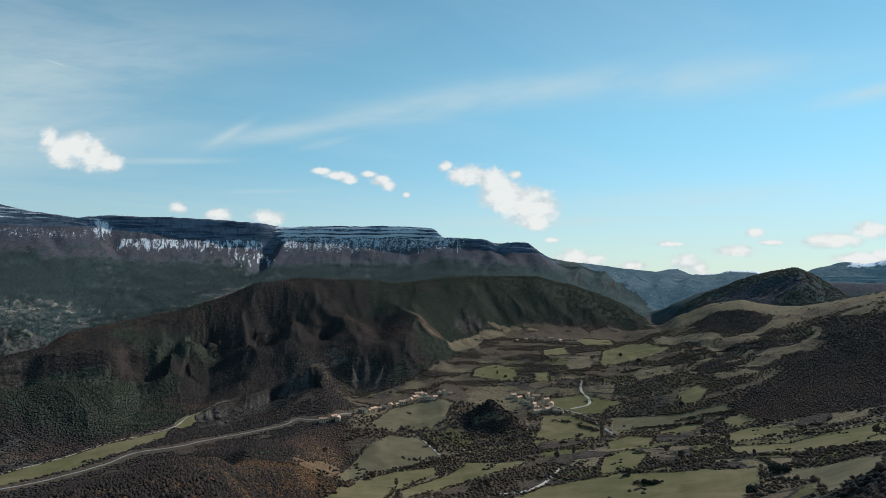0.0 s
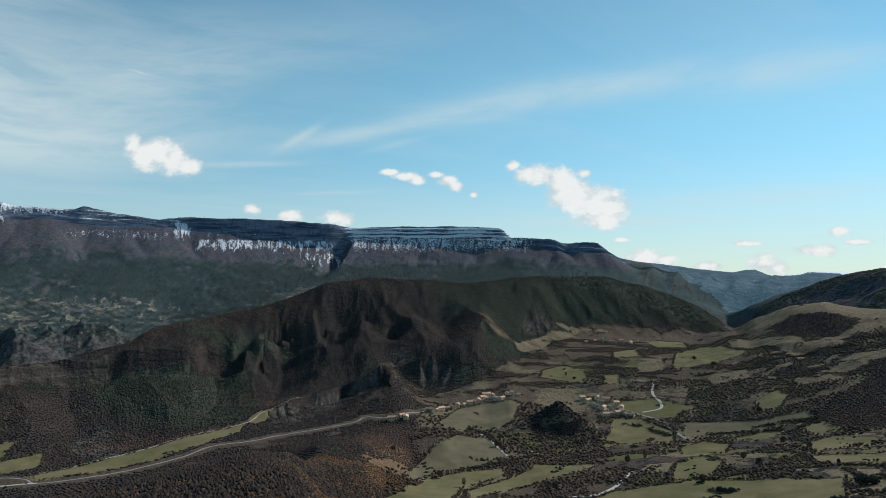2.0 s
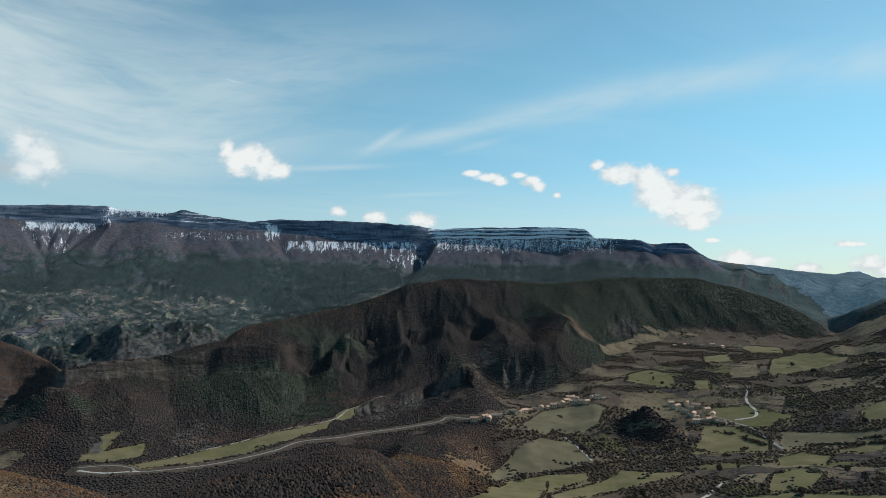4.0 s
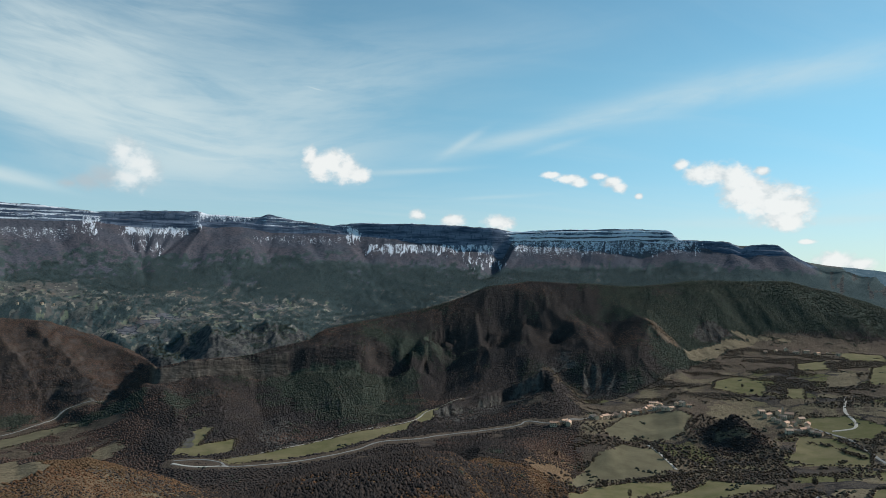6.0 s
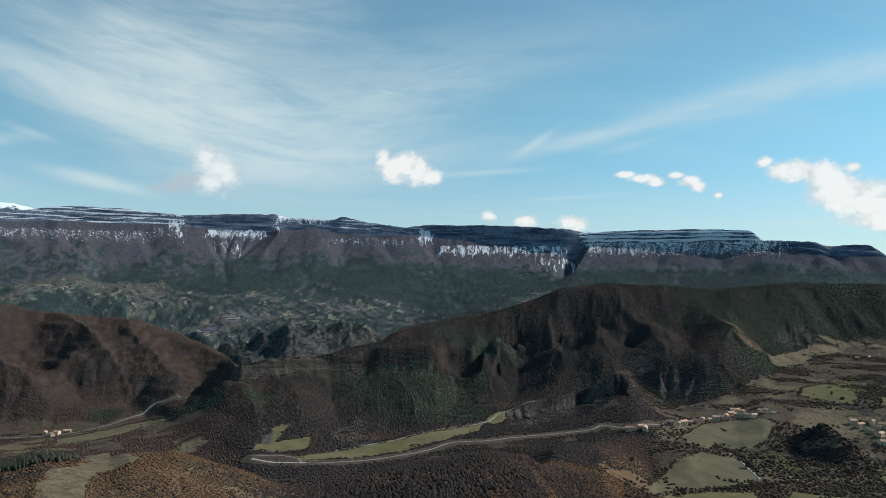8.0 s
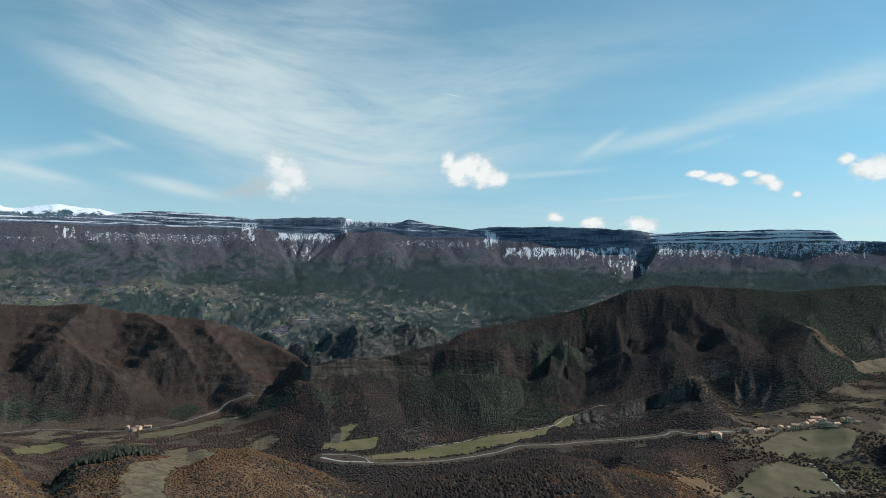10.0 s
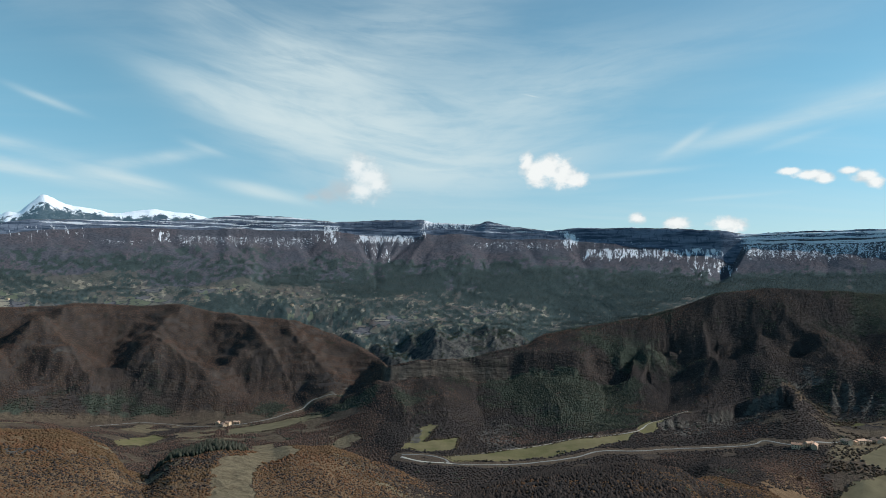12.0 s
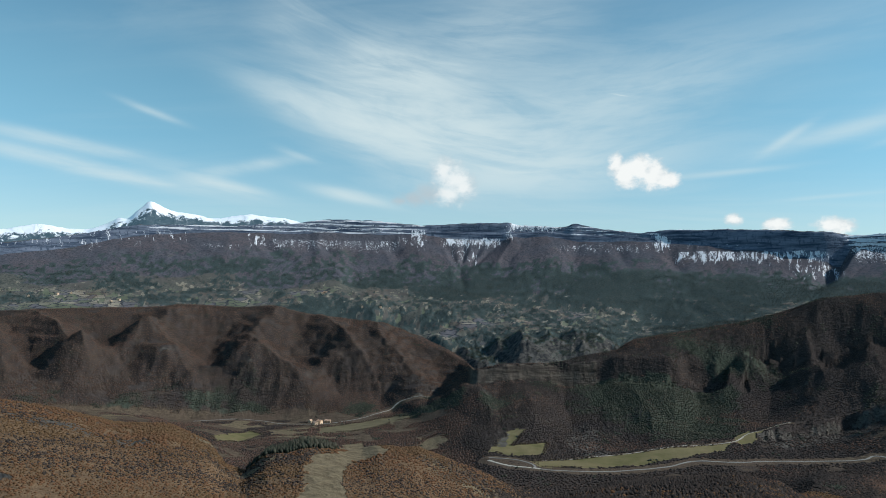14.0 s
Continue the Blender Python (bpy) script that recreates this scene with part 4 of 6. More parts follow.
MIDDLE = ramp(AA, 1, 6) * (1 - ramp(AA, 40, 42)) * ramp(SEG, 5.2, 6.0) * (1 - ramp(SEG, 8.8, 9.4))
MIDDLE *= 1 - 0.8 * ramp(AA, 29, 31) * ramp(SEG, 6.6, 6.9)
Z = erode(Z, X, Y, 0.10 * MIDDLE + 0.10 * ramp(AA, 40, 42) * ramp(SEG, 5.4, 6) * (1 - ramp(SEG, 8.6, 9.2)), (240, 130))
BADLAND = ramp(AA, 26, 29) * (1 - ramp(AA, 41, 43)) * ramp(SEG, 9.9, 10.1) * (1 - ramp(SEG, 11.1, 11.3))
Z = erode(Z, X, Y, 0.55 * BADLAND, (130, 60))
BROWN = ramp(AA, 40, 42) * ramp(SEG, 5.3, 5.8) * (1 - ramp(SEG, 8.6, 9.2))
BANKS = np.zeros(Z.shape)
for bank in MARL_BANKS:
    BANKS[inside(bank, X, Y)] = 1
Z = erode(Z, X, Y, 0.14 + 0.24 * ramp(SEG, 5.0, 6.2) - 0.24 * ramp(SEG, 11.6, 12.8) - 0.14 * MIDDLE - 0.12 * BROWN, (95, 48, 24))
Z = erode(Z, X, Y, 1.1 * BANKS, (34, 17))
Z = Z + 0.010 * np.sqrt(RR) * np.interp(SEG, np.arange(len(RUG) + 1), (0, *RUG)) * (fractal(X / 26, Y / 26, 3, 7) - 0.5)

# cliffs of the middle ridge
scarp(130, (24.9, 1662, 20), (24.1, 1706, 38), (22.2, 1728, 42), (20.2, 1772, 36), (19.9, 1720, 10))
scarp(120, (19.5, 1740, 20), (19.1, 1782, 36), (17.6, 1795, 38), (16.0, 1806, 18))
scarp(70, (33.0, 1634, 10), (29.1, 1644, 13), (27.2, 1644, 13), (25.6, 1650, 4))
scarp(50, (40.9, 1585, 2), (38.6, 1594, 7), (34.4, 1624, 7), (31.0, 1642, 4))
scarp(95, (10.0, 1850, 8), (8.8, 1838, 24), (7.4, 1800, 8))

# beds of rock stepping up the brown ridge
beds = Z / 19 + 2.2 * fractal(X / 420, Y / 420, 3, 71)
Z = Z + BROWN * 19 * 0.30 * np.sin(6.2832 * beds) / 3.0 * (0.3 + 1.2 * fractal(X / 120, Y / 120, 2, 73))
# even ground under the camera
CALM = ramp(RR, 25, 130)
Z = Z * CALM + np.interp(RR, (0, 130), (-62, -66)) * (1 - CALM)


def ground_at(px, py):
    """Height of the land at points of the plan, relative to the camera."""
    px, py = np.asarray(px, float), np.asarray(py, float)
    az = np.degrees(np.arctan2(-px, py))
    ci = np.clip((az - FINE_AZ[0]) / (FINE_AZ[1] - FINE_AZ[0]), 0, len(FINE_AZ) - 1.001)
    ri = np.clip(np.interp(np.hypot(px, py), R, R_ROW), 0, len(R) - 1.001)
    c, r = ci.astype(int), ri.astype(int)
    fc, fr = ci - c, ri - r
    return (Z[r, c] * (1 - fc) + Z[r, c + 1] * fc) * (1 - fr) + (Z[r + 1, c] * (1 - fc) + Z[r + 1, c + 1] * fc) * fr


# end of the lie of the land


# ---- ground cover ----
# bare rock breaking through the near scrub: heading, distance, half width in degrees, half depth
OUTCROPS = ((75.2, 318, 2.0, 26), (72.6, 300, 1.2, 12), (66.6, 416, 1.1, 7), (68.4, 424, 0.8, 5), (49.0, 372, 0.8, 8))
# where snow lies on the plateau: headings from, to, heights over the camera from, to, share
DUSTED = ((-1, 13, 84, 196, 0.47), (26.5, 34, 140, 215, 0.26), (33.6, 37.8, 275, 360, 0.72), (46.5, 57, 140, 225, 0.34), (19, 26, 180, 215, 0.2), (59, 62, 150, 185, 0.3))
BANDED = ((-1.5, 13.3, 182, 290, 0.60), (26, 33.4, 262, 345, 0.34), (46, 62.5, 268, 370, 0.42), (14, 26, 292, 330, 0.36), (44.6, 50, 280, 380, 0.40), (57, 66, 262, 300, 0.44))
HANGING = ((14.2, 25.0, 92, 172, 0.50), (13.4, 17.0, 10, 100, 0.36), (38.4, 43.4, 176, 246, 0.54), (40.2, 42.4, 70, 180, 0.34), (44.4, 45.8, 150, 300, 0.46), (25.2, 26.6, 150, 265, 0.56),
           (62.5, 70, 140, 270, 0.20), (57.2, 58.6, 150, 250, 0.40), (-2, 4, 90, 190, 0.36), (69, 78, 120, 260, 0.24), (37.5, 38.3, 200, 320, 0.46), (46.0, 46.8, 180, 250, 0.4))


def cover_weights():
    seg, aa, rr = SEG, AA, RR
    n1 = fractal(X / 220, Y / 220, 4, 101)
    n2 = fractal(X / 90, Y / 90, 4, 131)
    slope_r = np.gradient(Z, axis=0) / np.gradient(R)[:, None]
    slope_t = np.gradient(Z, axis=1) / np.maximum(np.gradient(np.radians(AA), axis=1) * rr, 0.5)
    steep = np.hypot(slope_r, slope_t)
    none = np.zeros(seg.shape)
    left = ramp(aa, 39.5, 41.5)
    hillish = ramp(seg, 10.5, 11.2) * (1 - ramp(seg, 12.6, 13.4))
    right = 1 - ramp(aa, -19, -16.5)
    ridge = ramp(seg, 5.5, 5.9) * (1 - ramp(seg, 9.6, 10)) * (1 - left) * ramp(aa, -17.5, -15)
    edge = np.interp(aa, (-17, -6, -4, -1, 1.1, 3.9, 6), (8.3, 8.2, 7.9, 7.2, 6.4, 5.8, 5.6))
    ridge *= ramp(seg, edge - 0.15, edge + 0.15)
    # middle ridge: pines on its right half and on the lower left, bare oaks elsewhere
    pine = ridge * np.clip(0.10 + 0.8 * (1 - ramp(aa, -2, 9)) + 0.7 * ramp(aa, 18, 23) * (1 - ramp(aa, 30, 34)) * (seg < 7.2) + 2.2 * (n1 - 0.52), 0, 1)
    wood = ridge * 1.0
    # front woods and the brown ridge beyond the river
    front = ramp(seg, 0.6, 0.9) * (1 - ramp(seg, 3.2, 3.7)) * ramp(aa, 5, 8)
    brown = left * ramp(seg, 5.1, 5.5) * (1 - ramp(seg, 10.2, 10.8))
    # hillside shade put in as darker wood cover, headings 15 to 33
    wood = np.maximum(wood, np.maximum(front * (0.46 + 0.3 * ramp(aa, 15, 20) - 0.60 * ramp(aa, 33, 38)), brown * 0.58))
    trees = front.copy()
    # little dry ground from 19 to 33, for the same shade
    dry = front * np.clip(0.75 * ramp(aa, 33, 37) + 0.75 * ramp(aa, 6, 10) * (1 - ramp(aa, 14, 19)) + 2.4 * (n2 - 0.5), 0, 1)
    reddish = hillish * np.clip(5 * (fractal(X / 260, Y / 130, 3, 263) - 0.62), 0, 0.45)
    dry = np.maximum(dry, reddish)
    gaps = front * np.maximum(ramp(aa, 33, 38), 1 - ramp(aa, 12, 18)) * np.clip(5 * (fractal(X / 34, Y / 34, 4, 261) - 0.56), 0, 0.7)
    pine = np.maximum(pine, np.exp(-(((aa - 54.8) / 3.7) ** 2 + ((rr - 500) / 36) ** 2) ** 2))
    pine = np.maximum(pine, brown * (1 - ramp(seg, 5.6, 6.4)) * np.clip(4 * (n2 - 0.48), 0, 1))
    scrubby = ramp(seg, 2.6, 3.2) * (1 - ramp(seg, 5.9, 6.2)) * ramp(aa, 6, 9) * (1 - ramp(aa, 41, 44))
    wood = np.maximum(wood, scrubby * np.clip(0.92 + 2.0 * (n2 - 0.5), 0, 1))
    straw_near = gaps
    # right-hand hills: dark scrub low down, straw on the rounded top
    scrub_hill = right * ramp(seg, 4.4, 5.2) * (1 - ramp(seg, 7.6, 8.4))
    wood = np.maximum(wood, scrub_hill * np.clip(0.12 + 3.0 * (n2 - 0.5) + 1.2 * (1 - ramp(aa, -31, -25)) * (1 - ramp(seg, 6.6, 7.4)), 0, 1))
    straw = right * ramp(seg, 6.8, 7.8) * (1 - ramp(seg, 9.5, 10)) * np.clip(0.75 + 1.2 * (n2 - 0.5), 0, 1)
    brae = np.interp(aa, (-40, -32, -28, -24, -21), (7.6, 7.4, 6.3, 5.3, 4.4))
    wood = np.maximum(wood, right * ramp(seg, 4.15, 4.4) * (1 - ramp(seg, brae - 0.2, brae + 0.2)))
    copse = np.exp(-(((aa + 22.2) / 2.9) ** 2 + ((seg - 8.3) / 0.34) ** 2) ** 2) + np.exp(-(((aa + 24.5) / 3.2) ** 2 + ((seg - 7.1) / 0.2) ** 2) ** 2)
    wood = np.maximum(wood, copse)
    straw = np.maximum(straw, right * ramp(seg, 4.2, 5.0) * (1 - ramp(seg, 7.2, 8)) * np.clip(0.5 + 3 * (n2 - 0.45), 0, 1) * (wood < 0.5))
    straw = np.maximum(straw, straw_near)
    # the knoll by the village and its flanks
    knoll = np.exp(-(((aa + 3.4) / 2.7) ** 2 + ((rr - 1200) / 62) ** 2) ** 2)
    wood = np.maximum(wood, knoll * np.clip(0.85 + 3 * (fractal(X / 30, Z / 9, 3, 145) - 0.5), 0, 1))
    # valley floor
    valley = ramp(aa, -40, -35) * (1 - ramp(aa, 8, 12)) * ramp(seg, 1.5, 2.0) * (1 - ramp(seg, 6.6, 7.2)) * (1 - scrub_hill)
    straw = np.maximum(straw, valley * np.clip(3.0 * (n2 - 0.40), 0, 1) * 0.8)
    # foothills under the plateau, then its slopes
    hills = ramp(seg, 10.3, 11) * (1 - ramp(seg, 13.2, 13.8))
    tuft = fractal(np.radians(aa) * 3000 / 17, rr / 42, 4, 181, 0.65)
    pine = np.maximum(pine, hills * np.clip(0.72 - 0.46 * ramp(aa, 40, 50) - (1.0 + 1.2 * ramp(aa, 40, 50)) * (n1 - 0.5) + 2.0 * (tuft - 0.5) + 0.2 * ramp(seg, 12.4, 13), 0, 1))
    plot = fractal(np.radians(aa) * 3000 / 24, rr / 62, 3, 161, 0.6)
    straw = np.maximum(straw, hills * (1 - ramp(seg, 12.7, 13.2)) * np.clip(4.0 * (plot - 0.52), 0, 0.7))
    meadow = hills * (1 - ramp(seg, 12.4, 12.9)) * np.clip(6 * (fractal(np.radians(aa) * 3000 / 26, rr / 66, 2, 171) - 0.64), 0, 0.8)
    slopes = ramp(seg + 1.0 * (fractal(aa / 7 + Z / 160, rr / 700, 3, 243) - 0.5), 12.7, 13.1) * (1 - ramp(seg, 14.5, 14.7))
    wood = np.maximum(wood, slopes * np.clip(0.92 + 1.2 * (n2 - 0.5), 0, 1))
    # slopes right of heading 8 get their shade as extra dark pine
    pine = np.maximum(pine, slopes * (1 - ramp(seg, 13.4, 14.0)) * np.clip(0.3 + 0.4 * (1 - ramp(aa, 0, 8)) + 2 * (n1 - 0.47) + 2.4 * (tuft - 0.5), 0, 1))
    tier_right = (seg > 9.9) * (seg < 12.7) * right
    pine = np.maximum(pine, tier_right * np.clip(0.55 + 3 * (n1 - 0.5), 0, 1))
    wood = np.maximum(wood, tier_right)
    eastern = ramp(aa, -26, -24) * (1 - ramp(aa, -11, -8)) * ramp(seg, 10.8, 11.3) * (1 - ramp(seg, 15.4, 15.8))
    pine = np.maximum(pine, eastern * np.clip(0.75 + 2 * (n2 - 0.5), 0, 1))
    near_brow = right * ramp(seg, 0.4, 0.6) * (1 - ramp(seg, 1.5, 1.7)) * (1 - ramp(aa, -24, -20))
    wood = np.maximum(wood, near_brow * 0.6)
    # rock
    low = np.interp(aa, (-3, -1, 13, 14), (14.05, 14.42, 14.42, 14.05))
    rim = ramp(seg, low - 0.1, low + 0.1) * (1 - ramp(seg, 15.3, 15.8))
    wall = ramp(aa, 31.0, 32.0) * (1 - ramp(aa, 39.8, 40.6))
    ledge = ramp(seg, 6.95, 7.1) * (1 - ramp(seg, 7.9, 8.05)) * np.maximum(wall, 0.3 * ramp(aa, 22, 24) * (1 - ramp(aa, 29, 31)))
    tier = (seg > 9.9) * (1 - ramp(seg, 11.0, 11.15)) * ramp(aa, 26, 29) * (1 - ramp(aa, 41, 43))
    farrock = ramp(seg, 16, 16.4)
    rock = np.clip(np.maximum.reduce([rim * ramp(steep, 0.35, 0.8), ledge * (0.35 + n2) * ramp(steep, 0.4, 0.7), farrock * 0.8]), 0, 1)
    rock = np.maximum(rock, ramp(aa, 30.4, 31.2) * (1 - ramp(aa, 40.7, 41.0)) * ramp(seg, 6.9, 7.05) * (1 - ramp(seg, 7.9, 8.0)) * ramp(steep, 0.45, 0.8))
    scar = eastern * np.clip(5 * (fractal(aa * 3.0, rr / 160, 3, 241) - 0.58), 0, 1)
    marl = np.maximum(tier * ramp(steep, 0.25, 0.6), ridge * (seg < 7.2) * np.clip(6 * (n2 - 0.60), 0, 1) * ramp(steep, 0.3, 0.6))
    beds = ramp(np.sin(6.2832 * (Z / 19 + 2.2 * fractal(X / 420, Y / 420, 3, 71)) + 1.2), 0.55, 0.95)
    marl = np.maximum(marl, brown * (seg < 7.6) * beds * np.clip(0.05 + 2.2 * (n2 - 0.44), 0, 0.5))
    marl = np.maximum(marl, brown * (seg < 7) * np.clip(5 * (n2 - 0.64), 0, 1) * 0.6)
    marl = np.maximum(marl, front * ramp(aa, 58, 61) * (1 - ramp(seg, 2.0, 2.1)) * np.clip(6 * (n2 - 0.63), 0, 0.8))
    marl = np.maximum(marl, scar)
    rock = rock * (1 - eastern)
    pine = np.maximum(pine, 1.1 * eastern)
    straw, meadow = straw * (1 - eastern), meadow * (1 - eastern)
    # snow: on the plateau, its ledges, in the hollow under the rim, and the far peaks
    n3 = fractal(aa / 3.1, rr / 200, 4, 211)
    streak = fractal(aa * 4.0 + 2 * fractal(aa, rr / 60, 2, 225), rr / 70, 3, 221, 0.65)
    high = ramp(seg, 12.9, 13.2)
    lift = Z + 14 * (fractal(aa / 0.9, rr / 150, 3, 231, 0.6) - 0.5)

    def lying(zones, fade):
        out = none.copy()
        for a0, a1, z0, z1, much in zones:
            zone = ramp(aa, a0 - 0.5, a0 + 0.5) * (1 - ramp(aa, a1 - 0.5, a1 + 0.5)) * ramp(lift, z0 - 16, z0 + 16 + fade * (z1 - z0)) * (1 - ramp(lift, z1 - 6, z1 + 10))
            out = np.maximum(out, high * zone * much)
        return out

    snow, bands, hanging = lying(DUSTED, 0.5), lying(BANDED, 0.0), lying(HANGING, 0.45)
    snow = np.clip(snow + 0.5 * snow * (streak - 0.5), 0, 1)
    snow = np.maximum(snow, ramp(seg, 15.0, 15.1) * (1 - ramp(seg, 15.6, 16)) * ramp(aa, -3, 0) * 0.6)
    snow = np.maximum(snow, ramp(seg, 16.4, 16.9) * np.where(aa > 40, 1.0, 0.15 + 0.7 * ramp(n3, 0.5, 0.6)))
    plots = np.maximum(valley * np.clip(0.55 + 2.2 * (n1 - 0.45), 0, 0.9), hillish * (1 - ramp(seg, 12.3, 12.9)) * np.clip(0.54 + 2.0 * (n1 - 0.5) - 0.5 * (1 - ramp(aa, 42, 52)), 0, 0.75)) * (1 - ramp(seg, 10, 10.1) * (1 - ramp(aa, -8, -2)))
    plots *= 1 - np.clip(1.6 * knoll, 0, 1)
    soil = none.copy()
    river = ramp(aa, 40, 42) * ramp(seg, 2.9, 3.2) * (1 - ramp(seg, 4.9, 5.1))
    straw = np.maximum(straw, river * np.clip(0.3 + 3 * (n2 - 0.5), 0, 0.7))
    wood = np.maximum(wood, river * np.clip(0.5 + 4 * (fractal(X / 45, Y / 45, 3, 191) - 0.5), 0, 0.8))
    for a0, r0, wide, deep in OUTCROPS:
        bare = np.exp(-(((aa - a0) / wide) ** 2 + ((rr - r0) / deep) ** 2) ** 2) * np.clip(0.5 + 2.4 * (fractal(X / 9, Y / 9, 4, 251, 0.65) - 0.45), 0, 1)
        if a0 > 74:
            marl = np.maximum(marl, bare)
        else:
            straw = np.maximum(straw, bare)
        trees[bare > 0.62] = 0
    for road, clear in ROADS:
        for (x0, y0), (x1, y1) in zip(road, road[1:]):
            box_hit = np.where((X > min(x0, x1) - 25) & (X < max(x0, x1) + 25) & (Y > min(y0, y1) - 25) & (Y < max(y0, y1) + 25))
            qx, qy = X[box_hit], Y[box_hit]
            t = np.clip(((qx - x0) * (x1 - x0) + (qy - y0) * (y1 - y0)) / ((x1 - x0) ** 2 + (y1 - y0) ** 2 + 1e-6), 0, 1)
            near = np.hypot(qx - x0 - t * (x1 - x0), qy - y0 - t * (y1 - y0)) < clear
            at = (box_hit[0][near], box_hit[1][near])
            wood[at], pine[at], trees[at] = 0, 0, 0
            straw[at] = 0.3
    # ragged edges
    wx = X + 16 * (fractal(X / 24, Y / 24, 3, 271) - 0.5)
    wy = Y + 16 * (fractal(X / 24, Y / 24, 3, 281) - 0.5)
    for poly in MEADOWS + FALLOWS + PASTURES:
        plots[inside(poly, wx, wy)] = 0
    for poly in MEADOWS:
        hit = inside(poly, wx, wy)
        for w in (trees, wood, pine, straw, soil, marl, dry):
            w[hit] = 0
        meadow[hit] = 1
    for poly in FALLOWS:
        hit = inside(poly, wx, wy)
        for w in (wood, pine, straw, meadow, marl, dry):
            w[hit] = 0
        soil[hit] = 1
    for poly in MARL_BANKS:
        hit = inside(poly, wx, wy)
        marl[hit] = 0.62
        pine[hit], straw[hit] = 0, 0
    for k, poly in enumerate(PASTURES):
        hit = inside(poly, wx, wy)
        for w in (trees, wood, pine, soil, meadow, marl, dry):
            w[hit] = 0
        straw[hit] = 0.42 if k in (3, 5) else 0.72
        dry[hit] = 0.46 if k in (3, 5) else 0.0
        meadow[hit] = 1.0 if k == 6 else 0.0 if k in (3, 5) else 0.3
    return dict(pine=pine, wood=wood, meadow=meadow, straw=straw, rock=rock, snow=snow, soil=soil, marl=marl, trees=trees, bands=bands, hanging=hanging, dry=dry, plots=plots)


MEADOWS, FALLOWS, PASTURES = [], [], []
# corners of the fields in the plan
MEADOWS.append([(69, 1600), (118, 1673), (165, 1616), (154, 1492), (115, 1495), (62, 1525)])
MEADOWS.append([(199, 1546), (228, 1537), (221, 1462), (193, 1456)])
MEADOWS.append([(390, 1735), (488, 1873), (523, 1632), (475, 1581), (387, 1557), (345, 1555)])
MEADOWS.append([(208, 1362), (268, 1367), (328, 1300), (273, 1242), (235, 1250), (191, 1321)])
MEADOWS.append([(183, 1266), (226, 1253), (262, 1169), (247, 1103), (201, 1118), (138, 1112)])
MEADOWS.append([(-143, 740), (-104, 912), (-64, 960), (-11, 985), (-3, 957), (-57, 857), (-63, 768)])
MEADOWS.append([(-53, 838), (37, 1006), (114, 981), (111, 954), (48, 908), (-16, 832), (-48, 772)])
MEADOWS.append([(242, 1061), (284, 1093), (319, 1064), (293, 1005), (238, 1010)])
MEADOWS.append([(210, 938), (256, 987), (275, 943), (238, 863), (187, 853)])
MEADOWS.append([(58, 757), (116, 826), (208, 854), (302, 815), (348, 779), (320, 711), (261, 636)])
MEADOWS.append([(390, 1019), (456, 1049), (493, 981), (451, 951), (394, 958)])
MEADOWS.append([(374, 937), (436, 890), (553, 885), (444, 712), (415, 846), (362, 881)])
MEADOWS.append([(416, 1253), (466, 1295), (466, 1241), (432, 1188), (404, 1204)])
MEADOWS.append([(309, 1088), (383, 1115), (403, 1098), (355, 1072)])
MEADOWS.append([(257, 1823), (324, 1874), (304, 1711), (243, 1710)])
MEADOWS.append([(426, 1100), (466, 1111), (472, 1065), (437, 1063)])
MEADOWS.append([(-608, 844), (-570, 892), (-532, 960), (-496, 1022), (-446, 1094), (-427, 1124), (-422, 1071), (-458, 987), (-490, 925), (-539, 866), (-581, 826)])
MEADOWS.append([(-690, 848), (-740, 929), (-762, 1000), (-740, 1003), (-696, 908), (-678, 979), (-620, 888), (-650, 855)])
MEADOWS.append([(-1176, 653), (-1257, 778), (-1191, 768), (-1147, 699), (-1126, 631)])
MEADOWS.append([(376, 2080), (484, 2046), (462, 1890), (385, 1882)])
FALLOWS.append([(-132, 980), (-115, 1042), (-83, 1111), (-35, 1120), (-5, 1052), (-35, 990), (-101, 945), (-130, 889)])
FALLOWS.append([(-117, 1187), (-96, 1284), (-42, 1339), (17, 1309), (6, 1181), (-27, 1161), (-76, 1134), (-105, 1139)])
FALLOWS.append([(364, 749), (401, 643), (156, 251), (347, 665), (342, 697)])
FALLOWS.append([(-1174, 897), (-1127, 1058), (-1049, 1050), (-1081, 1015), (-1078, 892), (-1113, 837)])
FALLOWS.append([(287, 1218), (386, 1165), (465, 1152), (464, 1127), (349, 1106), (275, 1126)])
PASTURES.append([(9, 1855), (108, 2045), (130, 2011), (67, 1827), (23, 1815)])
PASTURES.append([(99, 2037), (208, 2148), (173, 2038), (103, 1956)])
PASTURES.append([(130, 2134), (290, 2187), (291, 2163), (145, 2112)])
PASTURES.append([(-90, 1916), (-64, 1936), (-14, 1885), (6, 1840), (-27, 1805), (-67, 1831)])
PASTURES.append([(534, 1826), (642, 1635), (627, 1580), (512, 1702)])
PASTURES.append([(-294, 1564), (-280, 1580), (-202, 1530), (-179, 1512), (-207, 1515), (-220, 1353)])
PASTURES.append([(-462, 1217), (-457, 1263), (-406, 1192), (-404, 1167), (-417, 1121)])
PASTURES.append([(672, 1970), (724, 1898), (1045, 2347), (880, 1727), (822, 1667), (735, 1778), (674, 1846)])
PASTURES.append([(283, 1637), (354, 1697), (330, 1554), (280, 1551)])
PASTURES.append([(393, 1464), (477, 1472), (455, 1403), (384, 1388)])
PASTURES.append([(-247, 179), (-285, 212), (-322, 231), (-348, 257), (-359, 288), (-978, 792), (-966, 833), (-349, 317), (-339, 282), (-297, 240), (-261, 217), (-242, 198)])

